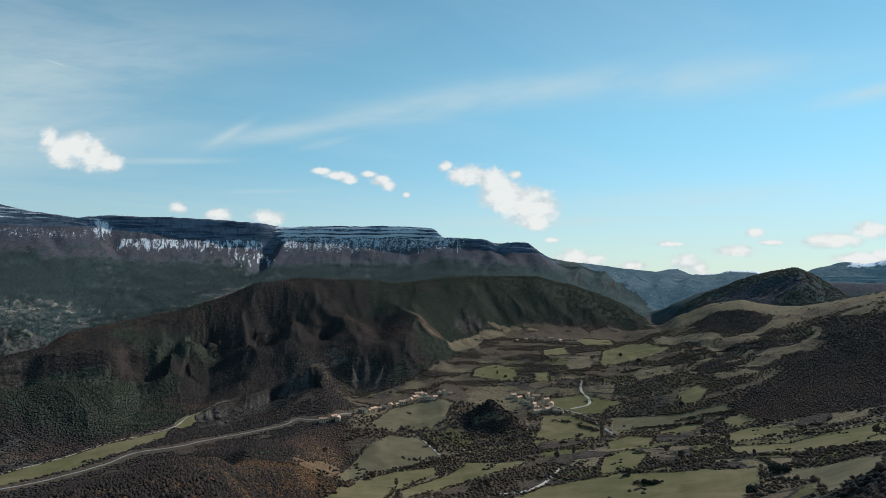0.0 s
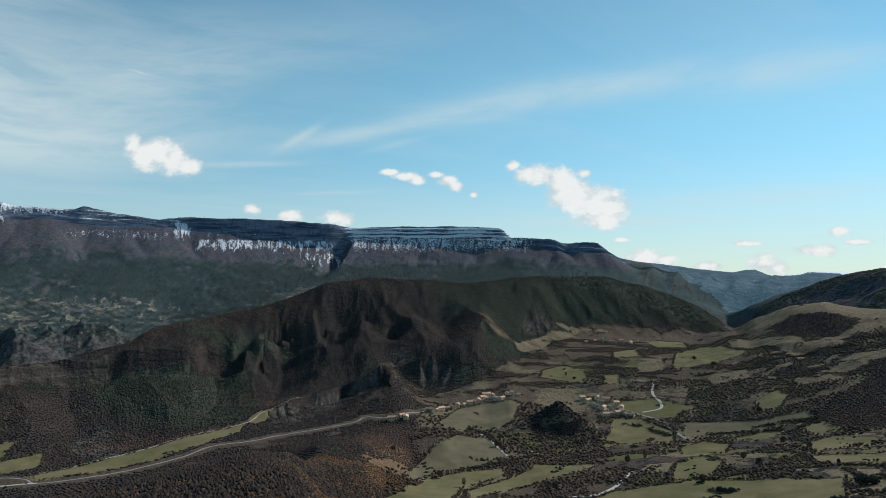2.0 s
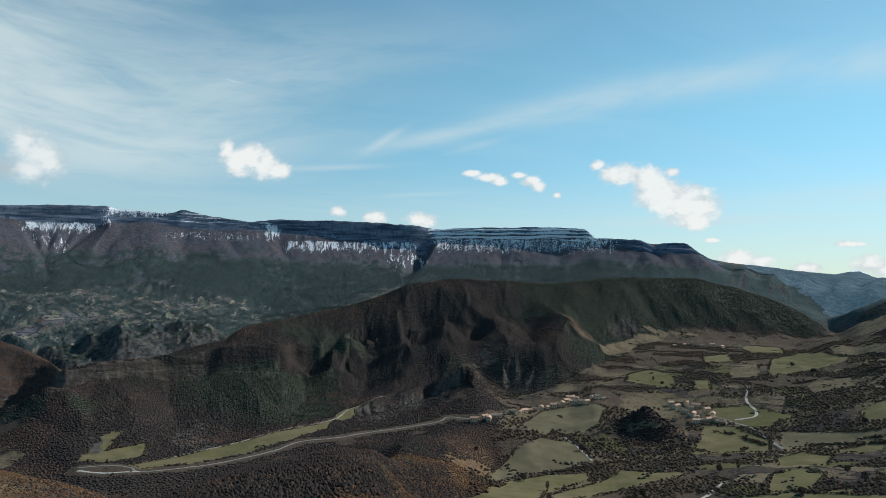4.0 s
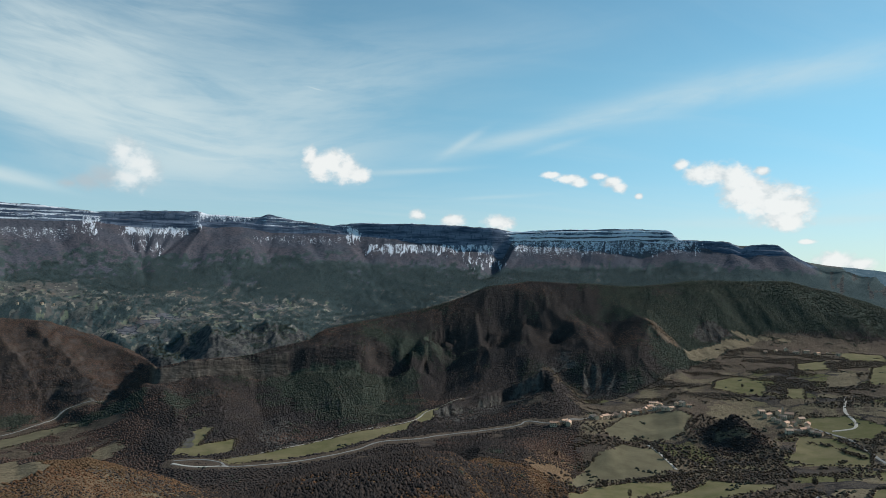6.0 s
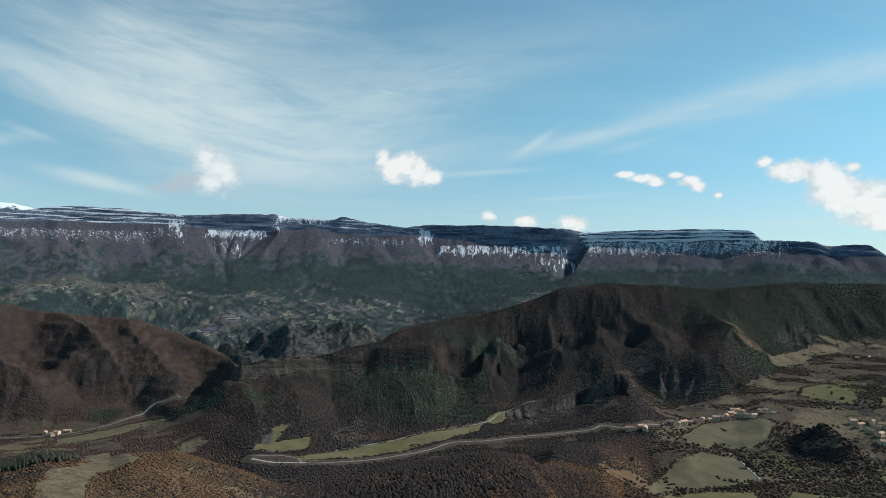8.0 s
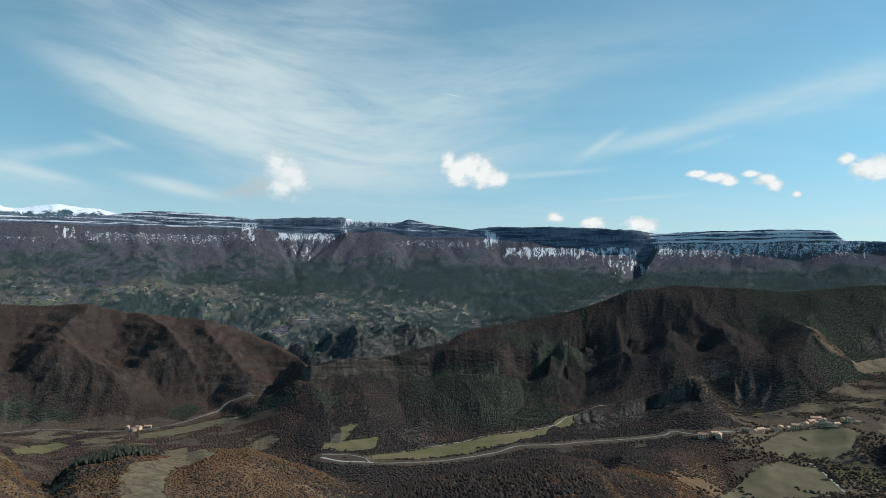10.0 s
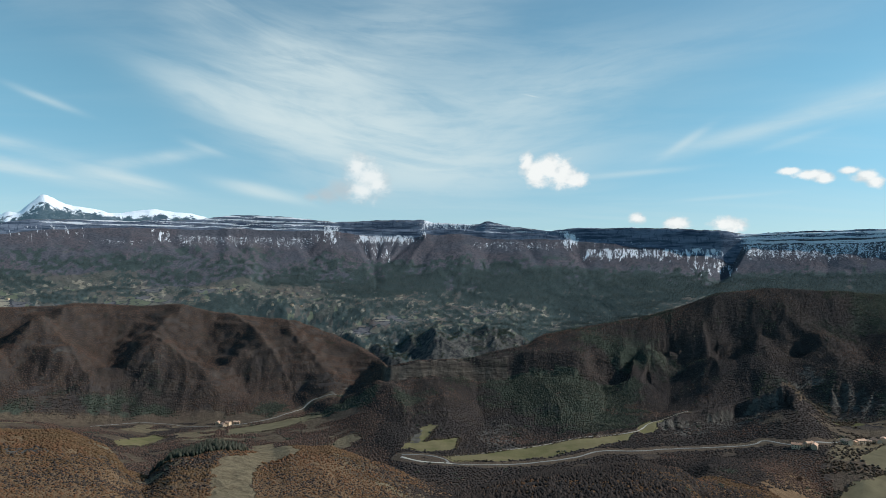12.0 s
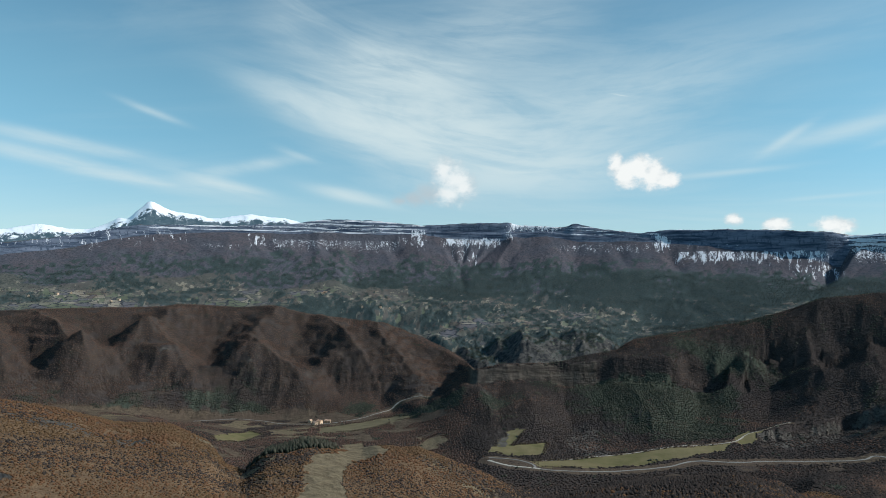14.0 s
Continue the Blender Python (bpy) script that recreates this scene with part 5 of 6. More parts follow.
# roads and lanes in the plan
MAIN_ROAD = [(-669, 817), (-634, 834), (-599, 828), (-576, 816), (-537, 843), (-482, 905), (-451, 951), (-433, 994), (-390, 1026), (-351, 1074), (-298, 1118), (-255, 1154), (-243, 1176), (-190, 1175), (-144, 1246), (-94, 1320), (-48, 1354)]
LANE = [(289, 1469), (271, 1391), (275, 1337), (266, 1301), (232, 1287)]
VILLAGE_ROAD = [(209, 1302), (229, 1272), (249, 1243), (260, 1181), (268, 1118)]
TRACK = [(151, 913), (132, 869), (113, 832), (87, 807), (55, 806)]
FIELD_LANE = [(-47, 1135), (-30, 1107), (-5, 1044)]
RIVER_ROAD = [(-1456, 761), (-1402, 853), (-1236, 914), (-1181, 1008), (-1204, 1130), (-1140, 1177)]
MEADOW_LANE = [(-576, 816), (-618, 801), (-662, 807)]
VILLAGE = [(137, 1382), (146, 1366), (153, 1350), (159, 1334), (169, 1357), (179, 1362), (169, 1321), (174, 1305), (183, 1325), (182, 1283), (168, 1278), (190, 1288), (200, 1292), (204, 1279), (210, 1269), (195, 1341), (166, 1378), (201, 1316)]
HAMLET = [(-50, 1385), (-43, 1394), (-35, 1364), (-25, 1343), (-42, 1356), (-54, 1366), (-7, 1364), (4, 1355), (15, 1355), (-16, 1338)]
ROADSIDE = [(-61, 1346), (-67, 1334), (-76, 1322), (-86, 1314), (-97, 1302), (-106, 1292), (-117, 1280), (-125, 1268), (-131, 1252), (-138, 1238)]
OUTLYING = [(-189, 1166), (-181, 1172), (-173, 1165), (-142, 1239), (-197, 1158), (236, 2017), (263, 2045), (281, 1995), (310, 2031), (326, 1976), (356, 2016), (374, 1979), (207, 1975)]
FARMS = [(-1257, 927), (-1219, 913), (-1223, 927), (-1217, 944)]
FAR_FARMS = [(-3101, 1020), (-3109, 1076), (-2889, 1148), (-2555, 1955), (-2244, 1907), (-3110, 919), (-2899, 1185), (-2540, 1930), (-2179, 2002), (-2189, 1960)]
# thick hedges between the fields
HEDGE_LINES = [[(226, 846), (281, 870), (345, 860), (392, 826), (416, 787), (445, 712)], [(375, 1136), (411, 1130), (463, 1123)], [(302, 1130), (353, 1121), (404, 1110)],
               [(440, 962), (472, 964), (511, 978), (530, 930)], [(-107, 947), (-49, 982), (-3, 1019), (38, 1052), (96, 1045), (146, 1042)], [(-76, 1158), (-44, 1148), (-11, 1085)],
               [(193, 1232), (218, 1216), (251, 1142)], [(146, 1142), (189, 1096), (223, 1139)], [(373, 1474), (491, 1477), (611, 1483), (703, 1449)], [(215, 799), (240, 786)], [(369, 827), (362, 780), (357, 742)]]
TOP_LANE = [(-600, 856), (-572, 896), (-533, 964), (-497, 1027), (-447, 1099), (-427, 1128), (-420, 1180), (-400, 1235), (-386, 1262)]
ROADS = [(r, 13.0) for r in (MAIN_ROAD, LANE, VILLAGE_ROAD, TRACK, FIELD_LANE, RIVER_ROAD, MEADOW_LANE)] + [(TOP_LANE, 6.0)]
COVER = cover_weights()


def build_ground():
    rows, cols = Z.shape
    verts = np.stack([X, Y, Z + EYE], -1).reshape(-1, 3)
    i = np.arange(rows * cols).reshape(rows, cols)
    a, b = i[:-1], i[1:]
    quads = np.stack([a, np.roll(a, -1, 1), np.roll(b, -1, 1), b], -1).reshape(-1, 4)[:, ::-1]
    me = bpy.data.meshes.new("ground")
    me.vertices.add(len(verts))
    me.vertices.foreach_set("co", verts.astype(np.float32).ravel())
    me.loops.add(quads.size)
    me.loops.foreach_set("vertex_index", quads.astype(np.int32).ravel())
    me.polygons.add(len(quads))
    me.polygons.foreach_set("loop_start", np.arange(0, quads.size, 4, dtype=np.int32))
    me.update(calc_edges=True)
    me.polygons.foreach_set("use_smooth", np.ones(len(quads), bool))
    for name, keys in (("cover_a", ("pine", "wood", "meadow", "straw")), ("cover_b", ("rock", "snow", "soil", "marl")), ("cover_c", ("bands", "hanging", "dry", "plots"))):
        layer = me.attributes.new(name, "FLOAT_COLOR", "POINT")
        layer.data.foreach_set("color", np.stack([COVER[k] for k in keys], -1).astype(np.float32).ravel())
    me.materials.append(LAND)
    me.materials.append(HIGH_LAND_HAZED)
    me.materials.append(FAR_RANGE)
    # the far slopes on the right take the glowing haze colour too
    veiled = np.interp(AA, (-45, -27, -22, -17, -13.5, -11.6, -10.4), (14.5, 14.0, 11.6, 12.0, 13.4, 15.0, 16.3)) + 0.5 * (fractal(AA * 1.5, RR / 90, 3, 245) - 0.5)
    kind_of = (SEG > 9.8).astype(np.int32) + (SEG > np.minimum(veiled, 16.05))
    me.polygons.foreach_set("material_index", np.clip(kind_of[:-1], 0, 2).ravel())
    ob = new("ground", me)
    tagged(ob, "mountain valley land with woods, pastures and snowy limestone plateau", "ground", kind="structure")
    return ob


GROUND = build_ground()


# ---- woods ----
def blob(seed, lobes, subdiv=1):
    """A lumpy crown about 1 m across: verts and triangles."""
    rng = np.random.RandomState(seed)
    bm = bmesh.new()
    for k in range(lobes):
        at = Vector((rng.uniform(-0.3, 0.3), rng.uniform(-0.3, 0.3), rng.uniform(-0.15, 0.3))) if lobes > 1 else Vector((0, 0, 0))
        size = rng.uniform(0.26, 0.38) if lobes > 1 else 0.5
        made = bmesh.ops.create_icosphere(bm, subdivisions=subdiv, radius=size)["verts"]
        for v in made:
            v.co = v.co * rng.uniform(0.68, 1.25)
            v.co.z *= 0.85
            v.co += at
    out = arrays(bm)
    bm.free()
    return out


def tuft(seed):
    """A small far-off crown of eight faces."""
    rng = np.random.RandomState(seed)
    v = np.array([(0, 0, 0.5), (0.5, 0, 0), (0, 0.5, 0), (-0.5, 0, 0), (0, -0.5, 0), (0, 0, -0.5)]) * rng.uniform(0.75, 1.3, (6, 1)) + rng.uniform(-0.1, 0.1, (6, 3))
    return v, np.array([(1, 2, 0), (2, 3, 0), (3, 4, 0), (4, 1, 0), (2, 1, 5), (3, 2, 5), (4, 3, 5), (1, 4, 5)])


def shoot(seed):
    """A tiny far-off crown of four faces."""
    rng = np.random.RandomState(seed)
    v = np.array([(0, 0, 0.62), (0.55, 0, -0.25), (-0.28, 0.48, -0.25), (-0.28, -0.48, -0.25)]) * rng.uniform(0.8, 1.25, (4, 1)) + rng.uniform(-0.1, 0.1, (4, 3))
    return v, np.array([(1, 2, 0), (2, 3, 0), (3, 1, 0), (2, 1, 3)])


def arrays(bm):
    bmesh.ops.triangulate(bm, faces=bm.faces)
    bm.verts.index_update()
    return np.array([v.co[:] for v in bm.verts]), np.array([[v.index for v in f.verts] for f in bm.faces])


def mesh_of(name, verts, tris, mat, smooth=False):
    me = bpy.data.meshes.new(name)
    me.vertices.add(len(verts))
    me.vertices.foreach_set("co", np.asarray(verts, np.float32).ravel())
    me.loops.add(tris.size)
    me.loops.foreach_set("vertex_index", tris.astype(np.int32).ravel())
    me.polygons.add(len(tris))
    me.polygons.foreach_set("loop_start", np.arange(0, tris.size, 3, dtype=np.int32))
    me.update(calc_edges=True)
    me.polygons.foreach_set("use_smooth", np.full(len(tris), smooth))
    me.materials.append(mat)
    return me


def plant(name, label, px, py, size, tall, shapes, mat, sink, rng):
    """One object of many crowns, standing on the land."""
    if len(px) == 0:
        return None
    pz = ground_at(px, py) + EYE
    which = rng.randint(0, len(shapes), len(px))
    all_v, all_t, base = [], [], 0
    for k, (v, t) in enumerate(shapes):
        i = np.where(which == k)[0]
        if not len(i):
            continue
        turn = rng.uniform(0, 6.283, len(i))
        c, s = np.cos(turn)[:, None], np.sin(turn)[:, None]
        x, y, z = v[None, :, 0], v[None, :, 1], v[None, :, 2]
        w, h = size[i][:, None], tall[i][:, None]
        vx = (x * c - y * s) * w + px[i][:, None]
        vy = (x * s + y * c) * w + py[i][:, None]
        vz = (z + sink) * h + pz[i][:, None]
        all_v.append(np.stack([vx, vy, vz], -1).reshape(-1, 3))
        all_t.append((t[None] + (np.arange(len(i)) * len(v))[:, None, None] + base).reshape(-1, 3))
        base += len(i) * len(v)
    ob = new(name, mesh_of(name, np.concatenate(all_v), np.concatenate(all_t), mat, True))
    tagged(ob, label, "trees", kind="stuff")
    return ob


def weight_at(key, px, py):
    az = np.degrees(np.arctan2(-px, py))
    c = np.clip(np.round((az - FINE_AZ[0]) / (FINE_AZ[1] - FINE_AZ[0])), 0, len(FINE_AZ) - 1).astype(int)
    r = np.clip(np.round(np.interp(np.hypot(px, py), R, R_ROW)), 0, len(R) - 1).astype(int)
    return (SEG if key == "seg" else COVER[key])[r, c]


def scatter(step, near, far, a0, a1, rng):
    """A jittered grid of points over a fan of the plan."""
    n = int(2 * far / step)
    gx, gy = np.meshgrid((np.arange(n) - n / 2) * step, (np.arange(n) - n / 2) * step)
    px, py = (gx + rng.uniform(-0.5, 0.5, gx.shape) * step).ravel(), (gy + rng.uniform(-0.5, 0.5, gy.shape) * step).ravel()
    r, a = np.hypot(px, py), np.degrees(np.arctan2(-px, py))
    ok = (r > near) & (r < far) & (a > a0) & (a < a1)
    return px[ok], py[ok]


RNG = np.random.RandomState(5)
SMALL_CROWNS = [tuft(k) for k in range(6)]
FAR_CROWNS = [shoot(100 + k) for k in range(8)]
FULL_CROWNS = [blob(20 + k, 2) for k in range(6)]
SCRUB_CROWNS = [tuft(80 + k) for k in range(8)]


def plant_woods():
    rng = RNG
    # front hills, seen from a few hundred metres
    px, py = scatter(1.5, 260, 900, 4, 78, rng)
    w, seg = weight_at("trees", px, py), weight_at("seg", px, py)
    dist = np.hypot(px, py)
    clump = fractal(px / 38, py / 38, 3, 301)
    keep = (w * (0.25 + 1.75 * clump) > 0.52 + 0.25 * rng.rand(len(px))) & (seg < 3.0) & (weight_at("straw", px, py) < 0.62 + 0.2 * rng.rand(len(px))) & ((dist < 430) | (rng.rand(len(px)) < 0.6))
    px, py = px[keep], py[keep]
    # few golden crowns from 24 to 34: hillside shade put in as darker scrub
    warm = fractal(px / 120, py / 120, 3, 311) + 0.45 * ramp(np.degrees(np.arctan2(-px, py)), 34, 40) + 0.22 * (1 - ramp(np.degrees(np.arctan2(-px, py)), 18, 24)) > 0.72 + 0.1 * rng.randn(len(px))
    big = 0.86 * (0.9 + 2.4 * rng.rand(len(px)) ** 1.7) * np.where(np.degrees(np.arctan2(-px, py)) < 35, 1.6, 1.2) * (0.7 + 0.6 * fractal(px / 25, py / 25, 2, 315)) * np.where(np.hypot(px, py) < 430, 0.66, 1.0)
    plant("oak_scrub", "golden-brown oak scrub with dry leaves on the near hills", px[warm], py[warm], big[warm], big[warm] * 0.44, FAR_CROWNS, GOLD, 0.24, rng)
    plant("bare_scrub", "grey-brown leafless scrub on the near hills", px[~warm], py[~warm], big[~warm], big[~warm] * np.where(np.degrees(np.arctan2(-px, py)) < 35, 0.80, 0.46)[~warm], FAR_CROWNS, BARE, 0.26, rng)
    # scrub on the brow close by
    px, py = scatter(1.6, 120, 330, -37, -20, rng)
    keep = (weight_at("wood", px, py) > 0.3) & (fractal(px / 12, py / 12, 3, 305) > 0.36 + 0.1 * rng.rand(len(px)))
    x, y = px[keep], py[keep]
    s = rng.uniform(1.0, 3.4, len(x))
    plant("brow_scrub", "dark rust and grey scrub on the brow close by", x, y, s, s * 0.9, SCRUB_CROWNS, BARE, 0.33, rng)
    # a stand of pines on the near saddle
    px, py = scatter(1.9, 440, 570, 49, 60, rng)
    keep = weight_at("pine", px, py) > 0.4 + 0.3 * rng.rand(len(px))
    x, y = px[keep], py[keep]
    s = rng.uniform(2.4, 5.4, len(x))
    plant("pine_stand", "dense dark green pines on the near saddle", x, y, s * 0.8, s, FAR_CROWNS, NEEDLE, 0.35, rng)
    # middle ridge, brown ridge and valley sides
    px, py = scatter(4.2, 860, 2950, -36, 78, rng)
    dist = np.hypot(px, py)
    keep = (dist < 2420) | ((np.arctan2(-px, py) < 0.12) & (rng.rand(len(px)) < 0.45))
    px, py = px[keep], py[keep]
    # smaller, denser crowns on the slopes close by, sized to fit the camera's view
    mx, my = scatter(3.1, 560, 1080, -36, 20, rng)
    sx, sy = scatter(3.3, 1080, 1480, -36, -18, rng)
    mx, my = np.concatenate([mx, sx]), np.concatenate([my, sy])
    far_off = np.hypot(px, py) >= np.where(np.arctan2(-px, py) < -0.3142, 1480, 1080)
    px, py = np.concatenate([px[far_off | (px < -190)], mx]), np.concatenate([py[far_off | (px < -190)], my])
    seg = weight_at("seg", px, py)
    pine, wood = weight_at("pine", px, py), weight_at("wood", px, py)
    bare_ground = weight_at("marl", px, py) + weight_at("rock", px, py)
    seen = ((seg < 9.25) | (seg > 10.0)) & (bare_ground < 0.55 + 0.3 * rng.rand(len(px)))
    patch = fractal(px / 30, py / 30, 3, 321)
    is_pine = seen & (pine + 1.5 * (patch - 0.5) + 0.3 * (rng.rand(len(px)) - 0.5) > 0.52)
    is_oak = seen & ~is_pine & (wood + 0.8 * (patch - 0.5) > 0.42)
    x, y = px[is_pine], py[is_pine]
    s = rng.uniform(2.6, 5.0, len(x)) * np.where(np.hypot(x, y) > 2420, 1.4, 1.0)
    plant("pine_forest", "dark green pine forest covering the ridge", x, y, s * 1.35, s * 0.62, FAR_CROWNS, NEEDLE, 0.25, rng)
    x, y = px[is_oak], py[is_oak]
    s = rng.uniform(2.2, 4.5, len(x)) * np.where((np.hypot(x, y) < np.where(np.arctan2(-x, y) < -0.3142, 1480, 1080)) & (x > -190), 0.85, 1.0)
    warm = fractal(x / 150, y / 150, 3, 331) + 0.34 * ramp(np.degrees(np.arctan2(-x, y)), 40, 42) + 0.22 * (np.hypot(x, y) < 1150) * (np.abs(np.degrees(np.arctan2(-x, y)) - 11) < 8) > 0.67 + 0.08 * rng.randn(len(x))
    plant("leafless_forest", "leafless brown oak forest on the slopes", x[~warm], y[~warm], s[~warm] * 1.45, s[~warm] * 0.52, FAR_CROWNS, BARE, 0.22, rng)
    plant("russet_forest", "russet oak forest with dry leaves on the slopes", x[warm], y[warm], s[warm] * 1.45, s[warm] * 0.50, FAR_CROWNS, RUST, 0.22, rng)
    # pines dotting the foothills of the plateau
    px, py = scatter(8.8, 2420, 3960, -9, 78, rng)
    keep = ((weight_at("pine", px, py) > 0.45 + 0.4 * rng.rand(len(px))) | (rng.rand(len(px)) < 0.13 * (np.hypot(px, py) < 3600))) & (weight_at("seg", px, py) > 10.7) & (rng.rand(len(px)) < ramp(np.degrees(np.arctan2(-px, py)), -9, 0)) & (weight_at("plots", px, py) < 0.5 + 0.35 * rng.rand(len(px)))
    x, y = px[keep], py[keep]
    s = rng.uniform(3.0, 6.0, len(x))
    plant("foothill_pines", "dark pines dotting the foothills of the plateau", x, y, s, s * 0.85, FAR_CROWNS, HAZED_NEEDLE, 0.3, rng)
    # bushes strewn over the valley between the fields
    px, py = scatter(4.9, 620, 2050, -36, 10, rng)
    seg = weight_at("seg", px, py)
    patch = fractal(px / 60, py / 42, 4, 341)
    free = 1 - weight_at("meadow", px, py) - weight_at("soil", px, py) - 0.25 * weight_at("straw", px, py)
    keep = (seg > 1.8) & (seg < 8.2) & (free * (patch - 0.10) > 0.318 + 0.10 * rng.rand(len(px))) & (weight_at("wood", px, py) < 0.7)
    x, y = px[keep], py[keep]
    s = 2.0 + 4.2 * rng.rand(len(x)) ** 1.6
    plant("valley_bushes", "grey leafless bushes strewn between valley fields", x, y, s, s * 0.8, SMALL_CROWNS, HEDGE, 0.3, rng)
    # trees on the knoll by the village
    turn, out = rng.uniform(0, 6.283, 380), 50 * rng.uniform(0, 1, 380) ** 0.7
    x, y = 77 + out * np.cos(turn), 1204 + out * np.sin(turn)
    s = rng.uniform(2.2, 5.6, len(x))
    plant("knoll_trees", "dark leafless trees crowning the knoll by the village", x, y, s, s * 0.95, FULL_CROWNS, BARE, 0.35, rng)
    # hedgerows along the field edges
    hx, hy = [], []
    for poly in MEADOWS + FALLOWS + PASTURES[4:5]:
        for (x0, y0), (x1, y1) in zip(poly, poly[1:] + poly[:1]):
            d = math.hypot(x1 - x0, y1 - y0)
            if rng.rand() < 0.25:
                continue
            t = np.arange(0, 1, 3.2 / max(d, 4))
            wave = 0.5 + fractal(t * d / 25, t * 0 + x0, 2, 351)
            t = t[(wave + 0.25 * rng.rand(len(t))) > 0.95]
            hx.append(x0 + (x1 - x0) * t + rng.uniform(-2.5, 2.5, len(t)))
            hy.append(y0 + (y1 - y0) * t + rng.uniform(-2.5, 2.5, len(t)))
    for line in HEDGE_LINES:
        for (x0, y0), (x1, y1) in zip(line, line[1:]):
            d = math.hypot(x1 - x0, y1 - y0)
            t = np.arange(0, 1, 1.3 / d)
            t = t[fractal(t * d / 14, t * 0 + y0, 2, 353) > 0.34]
            for _ in range(2):
                hx.append(x0 + (x1 - x0) * t + rng.uniform(-4.5, 4.5, len(t)))
                hy.append(y0 + (y1 - y0) * t + rng.uniform(-4.5, 4.5, len(t)))
    x, y = np.concatenate(hx), np.concatenate(hy)
    s = rng.uniform(2.2, 5.2, len(x))
    plant("hedgerow", "dark leafless hedgerows along the field edges", x, y, s, s * 0.85, FULL_CROWNS, HEDGE, 0.33, rng)


plant_woods()
# end of the woods


def part(name, bm, mat, parent, label=""):
    me = bpy.data.meshes.new(name)
    bm.to_mesh(me)
    bm.free()
    me.materials.append(mat)
    ob = new(name, me)
    ob.parent = parent
    if label:
        ob["label"] = label
    return ob


def lay_road(name, label, points, width, mat):
    """A ribbon of road following the land, with a slight camber."""
    pts = [Vector(p) for p in points]
    fine = []
    for i in range(len(pts) - 1):
        p0, p1, p2, p3 = pts[max(i - 1, 0)], pts[i], pts[i + 1], pts[min(i + 2, len(pts) - 1)]
        n = max(2, int((p2 - p1).length / 4))
        for k in range(n):
            t = k / n
            fine.append(0.5 * (2 * p1 + (p2 - p0) * t + (2 * p0 - 5 * p1 + 4 * p2 - p3) * t * t + (3 * p1 - p0 - 3 * p2 + p3) * t**3))
    fine.append(pts[-1])
    bm = bmesh.new()
    rows = []
    for i, p in enumerate(fine):
        d = (fine[min(i + 1, len(fine) - 1)] - fine[max(i - 1, 0)]).normalized()
        side = Vector((-d.y, d.x))
        row = []
        for k, lift in ((-0.62, -0.8), (-0.5, 0.35), (0, 0.45), (0.5, 0.35), (0.62, -0.8)):
            q = p + side * width * k * (1 + 0.12 * math.sin(i * 0.7 + k))
            row.append(bm.verts.new((q.x, q.y, float(ground_at(q.x, q.y)) + EYE + lift)))
        rows.append(row)
    for a, b in zip(rows, rows[1:]):
        for k in range(4):
            bm.faces.new((a[k], a[k + 1], b[k + 1], b[k]))
    me = bpy.data.meshes.new(name)
    bm.to_mesh(me)
    bm.free()
    me.materials.append(mat)
    return tagged(new(name, me), label, "road", kind="structure")


lay_road("road_main", "pale tarred road winding along the valley floor", MAIN_ROAD, 3.1, ASPHALT)
lay_road("top_lane", "narrow pale earth lane along the top of the meadow", TOP_LANE, 1.8, GRAVEL)
lay_road("lane", "pale gravel lane climbing between the fields", LANE, 4.5, GRAVEL)
lay_road("road_village", "narrow pale road leaving the village", VILLAGE_ROAD, 4.5, ASPHALT)
lay_road("track", "pale stony farm track across the pastures", TRACK, 4.5, GRAVEL)
lay_road("field_lane", "straight grey field lane beside ploughed land", FIELD_LANE, 3.5, GRAVEL)
lay_road("road_river", "pale road following the river", RIVER_ROAD, 3.0, ASPHALT)
lay_road("meadow_lane", "gravel lane joining the valley road", MEADOW_LANE, 4.0, GRAVEL)


# ---- single trees ----
def stem(bm, a, b, ra, rb, sides=6):
    """A tapered stem between two points."""
    a, b = Vector(a), Vector(b)
    d = (b - a).normalized()
    side = d.orthogonal().normalized()
    up = d.cross(side)
    rings = [[bm.verts.new(p + (side * math.cos(6.2832 * i / sides) + up * math.sin(6.2832 * i / sides)) * r) for i in range(sides)] for p, r in ((a, ra), (b, rb))]
    for i in range(sides):
        j = (i + 1) % sides
        bm.faces.new((rings[0][i], rings[0][j], rings[1][j], rings[1][i]))
    bm.faces.new(rings[1])


def crown_bm(rng, count, wide, low, high, piece):
    """Many small ragged clumps in an uneven crown with gaps."""
    bm = bmesh.new()
    for k in range(count):
        h = rng.uniform(0, 1)
        reach = wide * (0.35 + 0.75 * math.sin(math.pi * (0.18 + 0.72 * h))) * math.sqrt(rng.uniform(0.08, 1))
        turn = rng.uniform(0, 6.283)
        at = Vector((reach * math.cos(turn), reach * math.sin(turn), low + (high - low) * h))
        v, t = tuft(int(rng.randint(0, 9999)))
        size = piece * rng.uniform(0.6, 1.35)
        made = [bm.verts.new(Vector(c) * size + at) for c in v]
        for f in t:
            bm.faces.new([made[i] for i in f])
    return bm


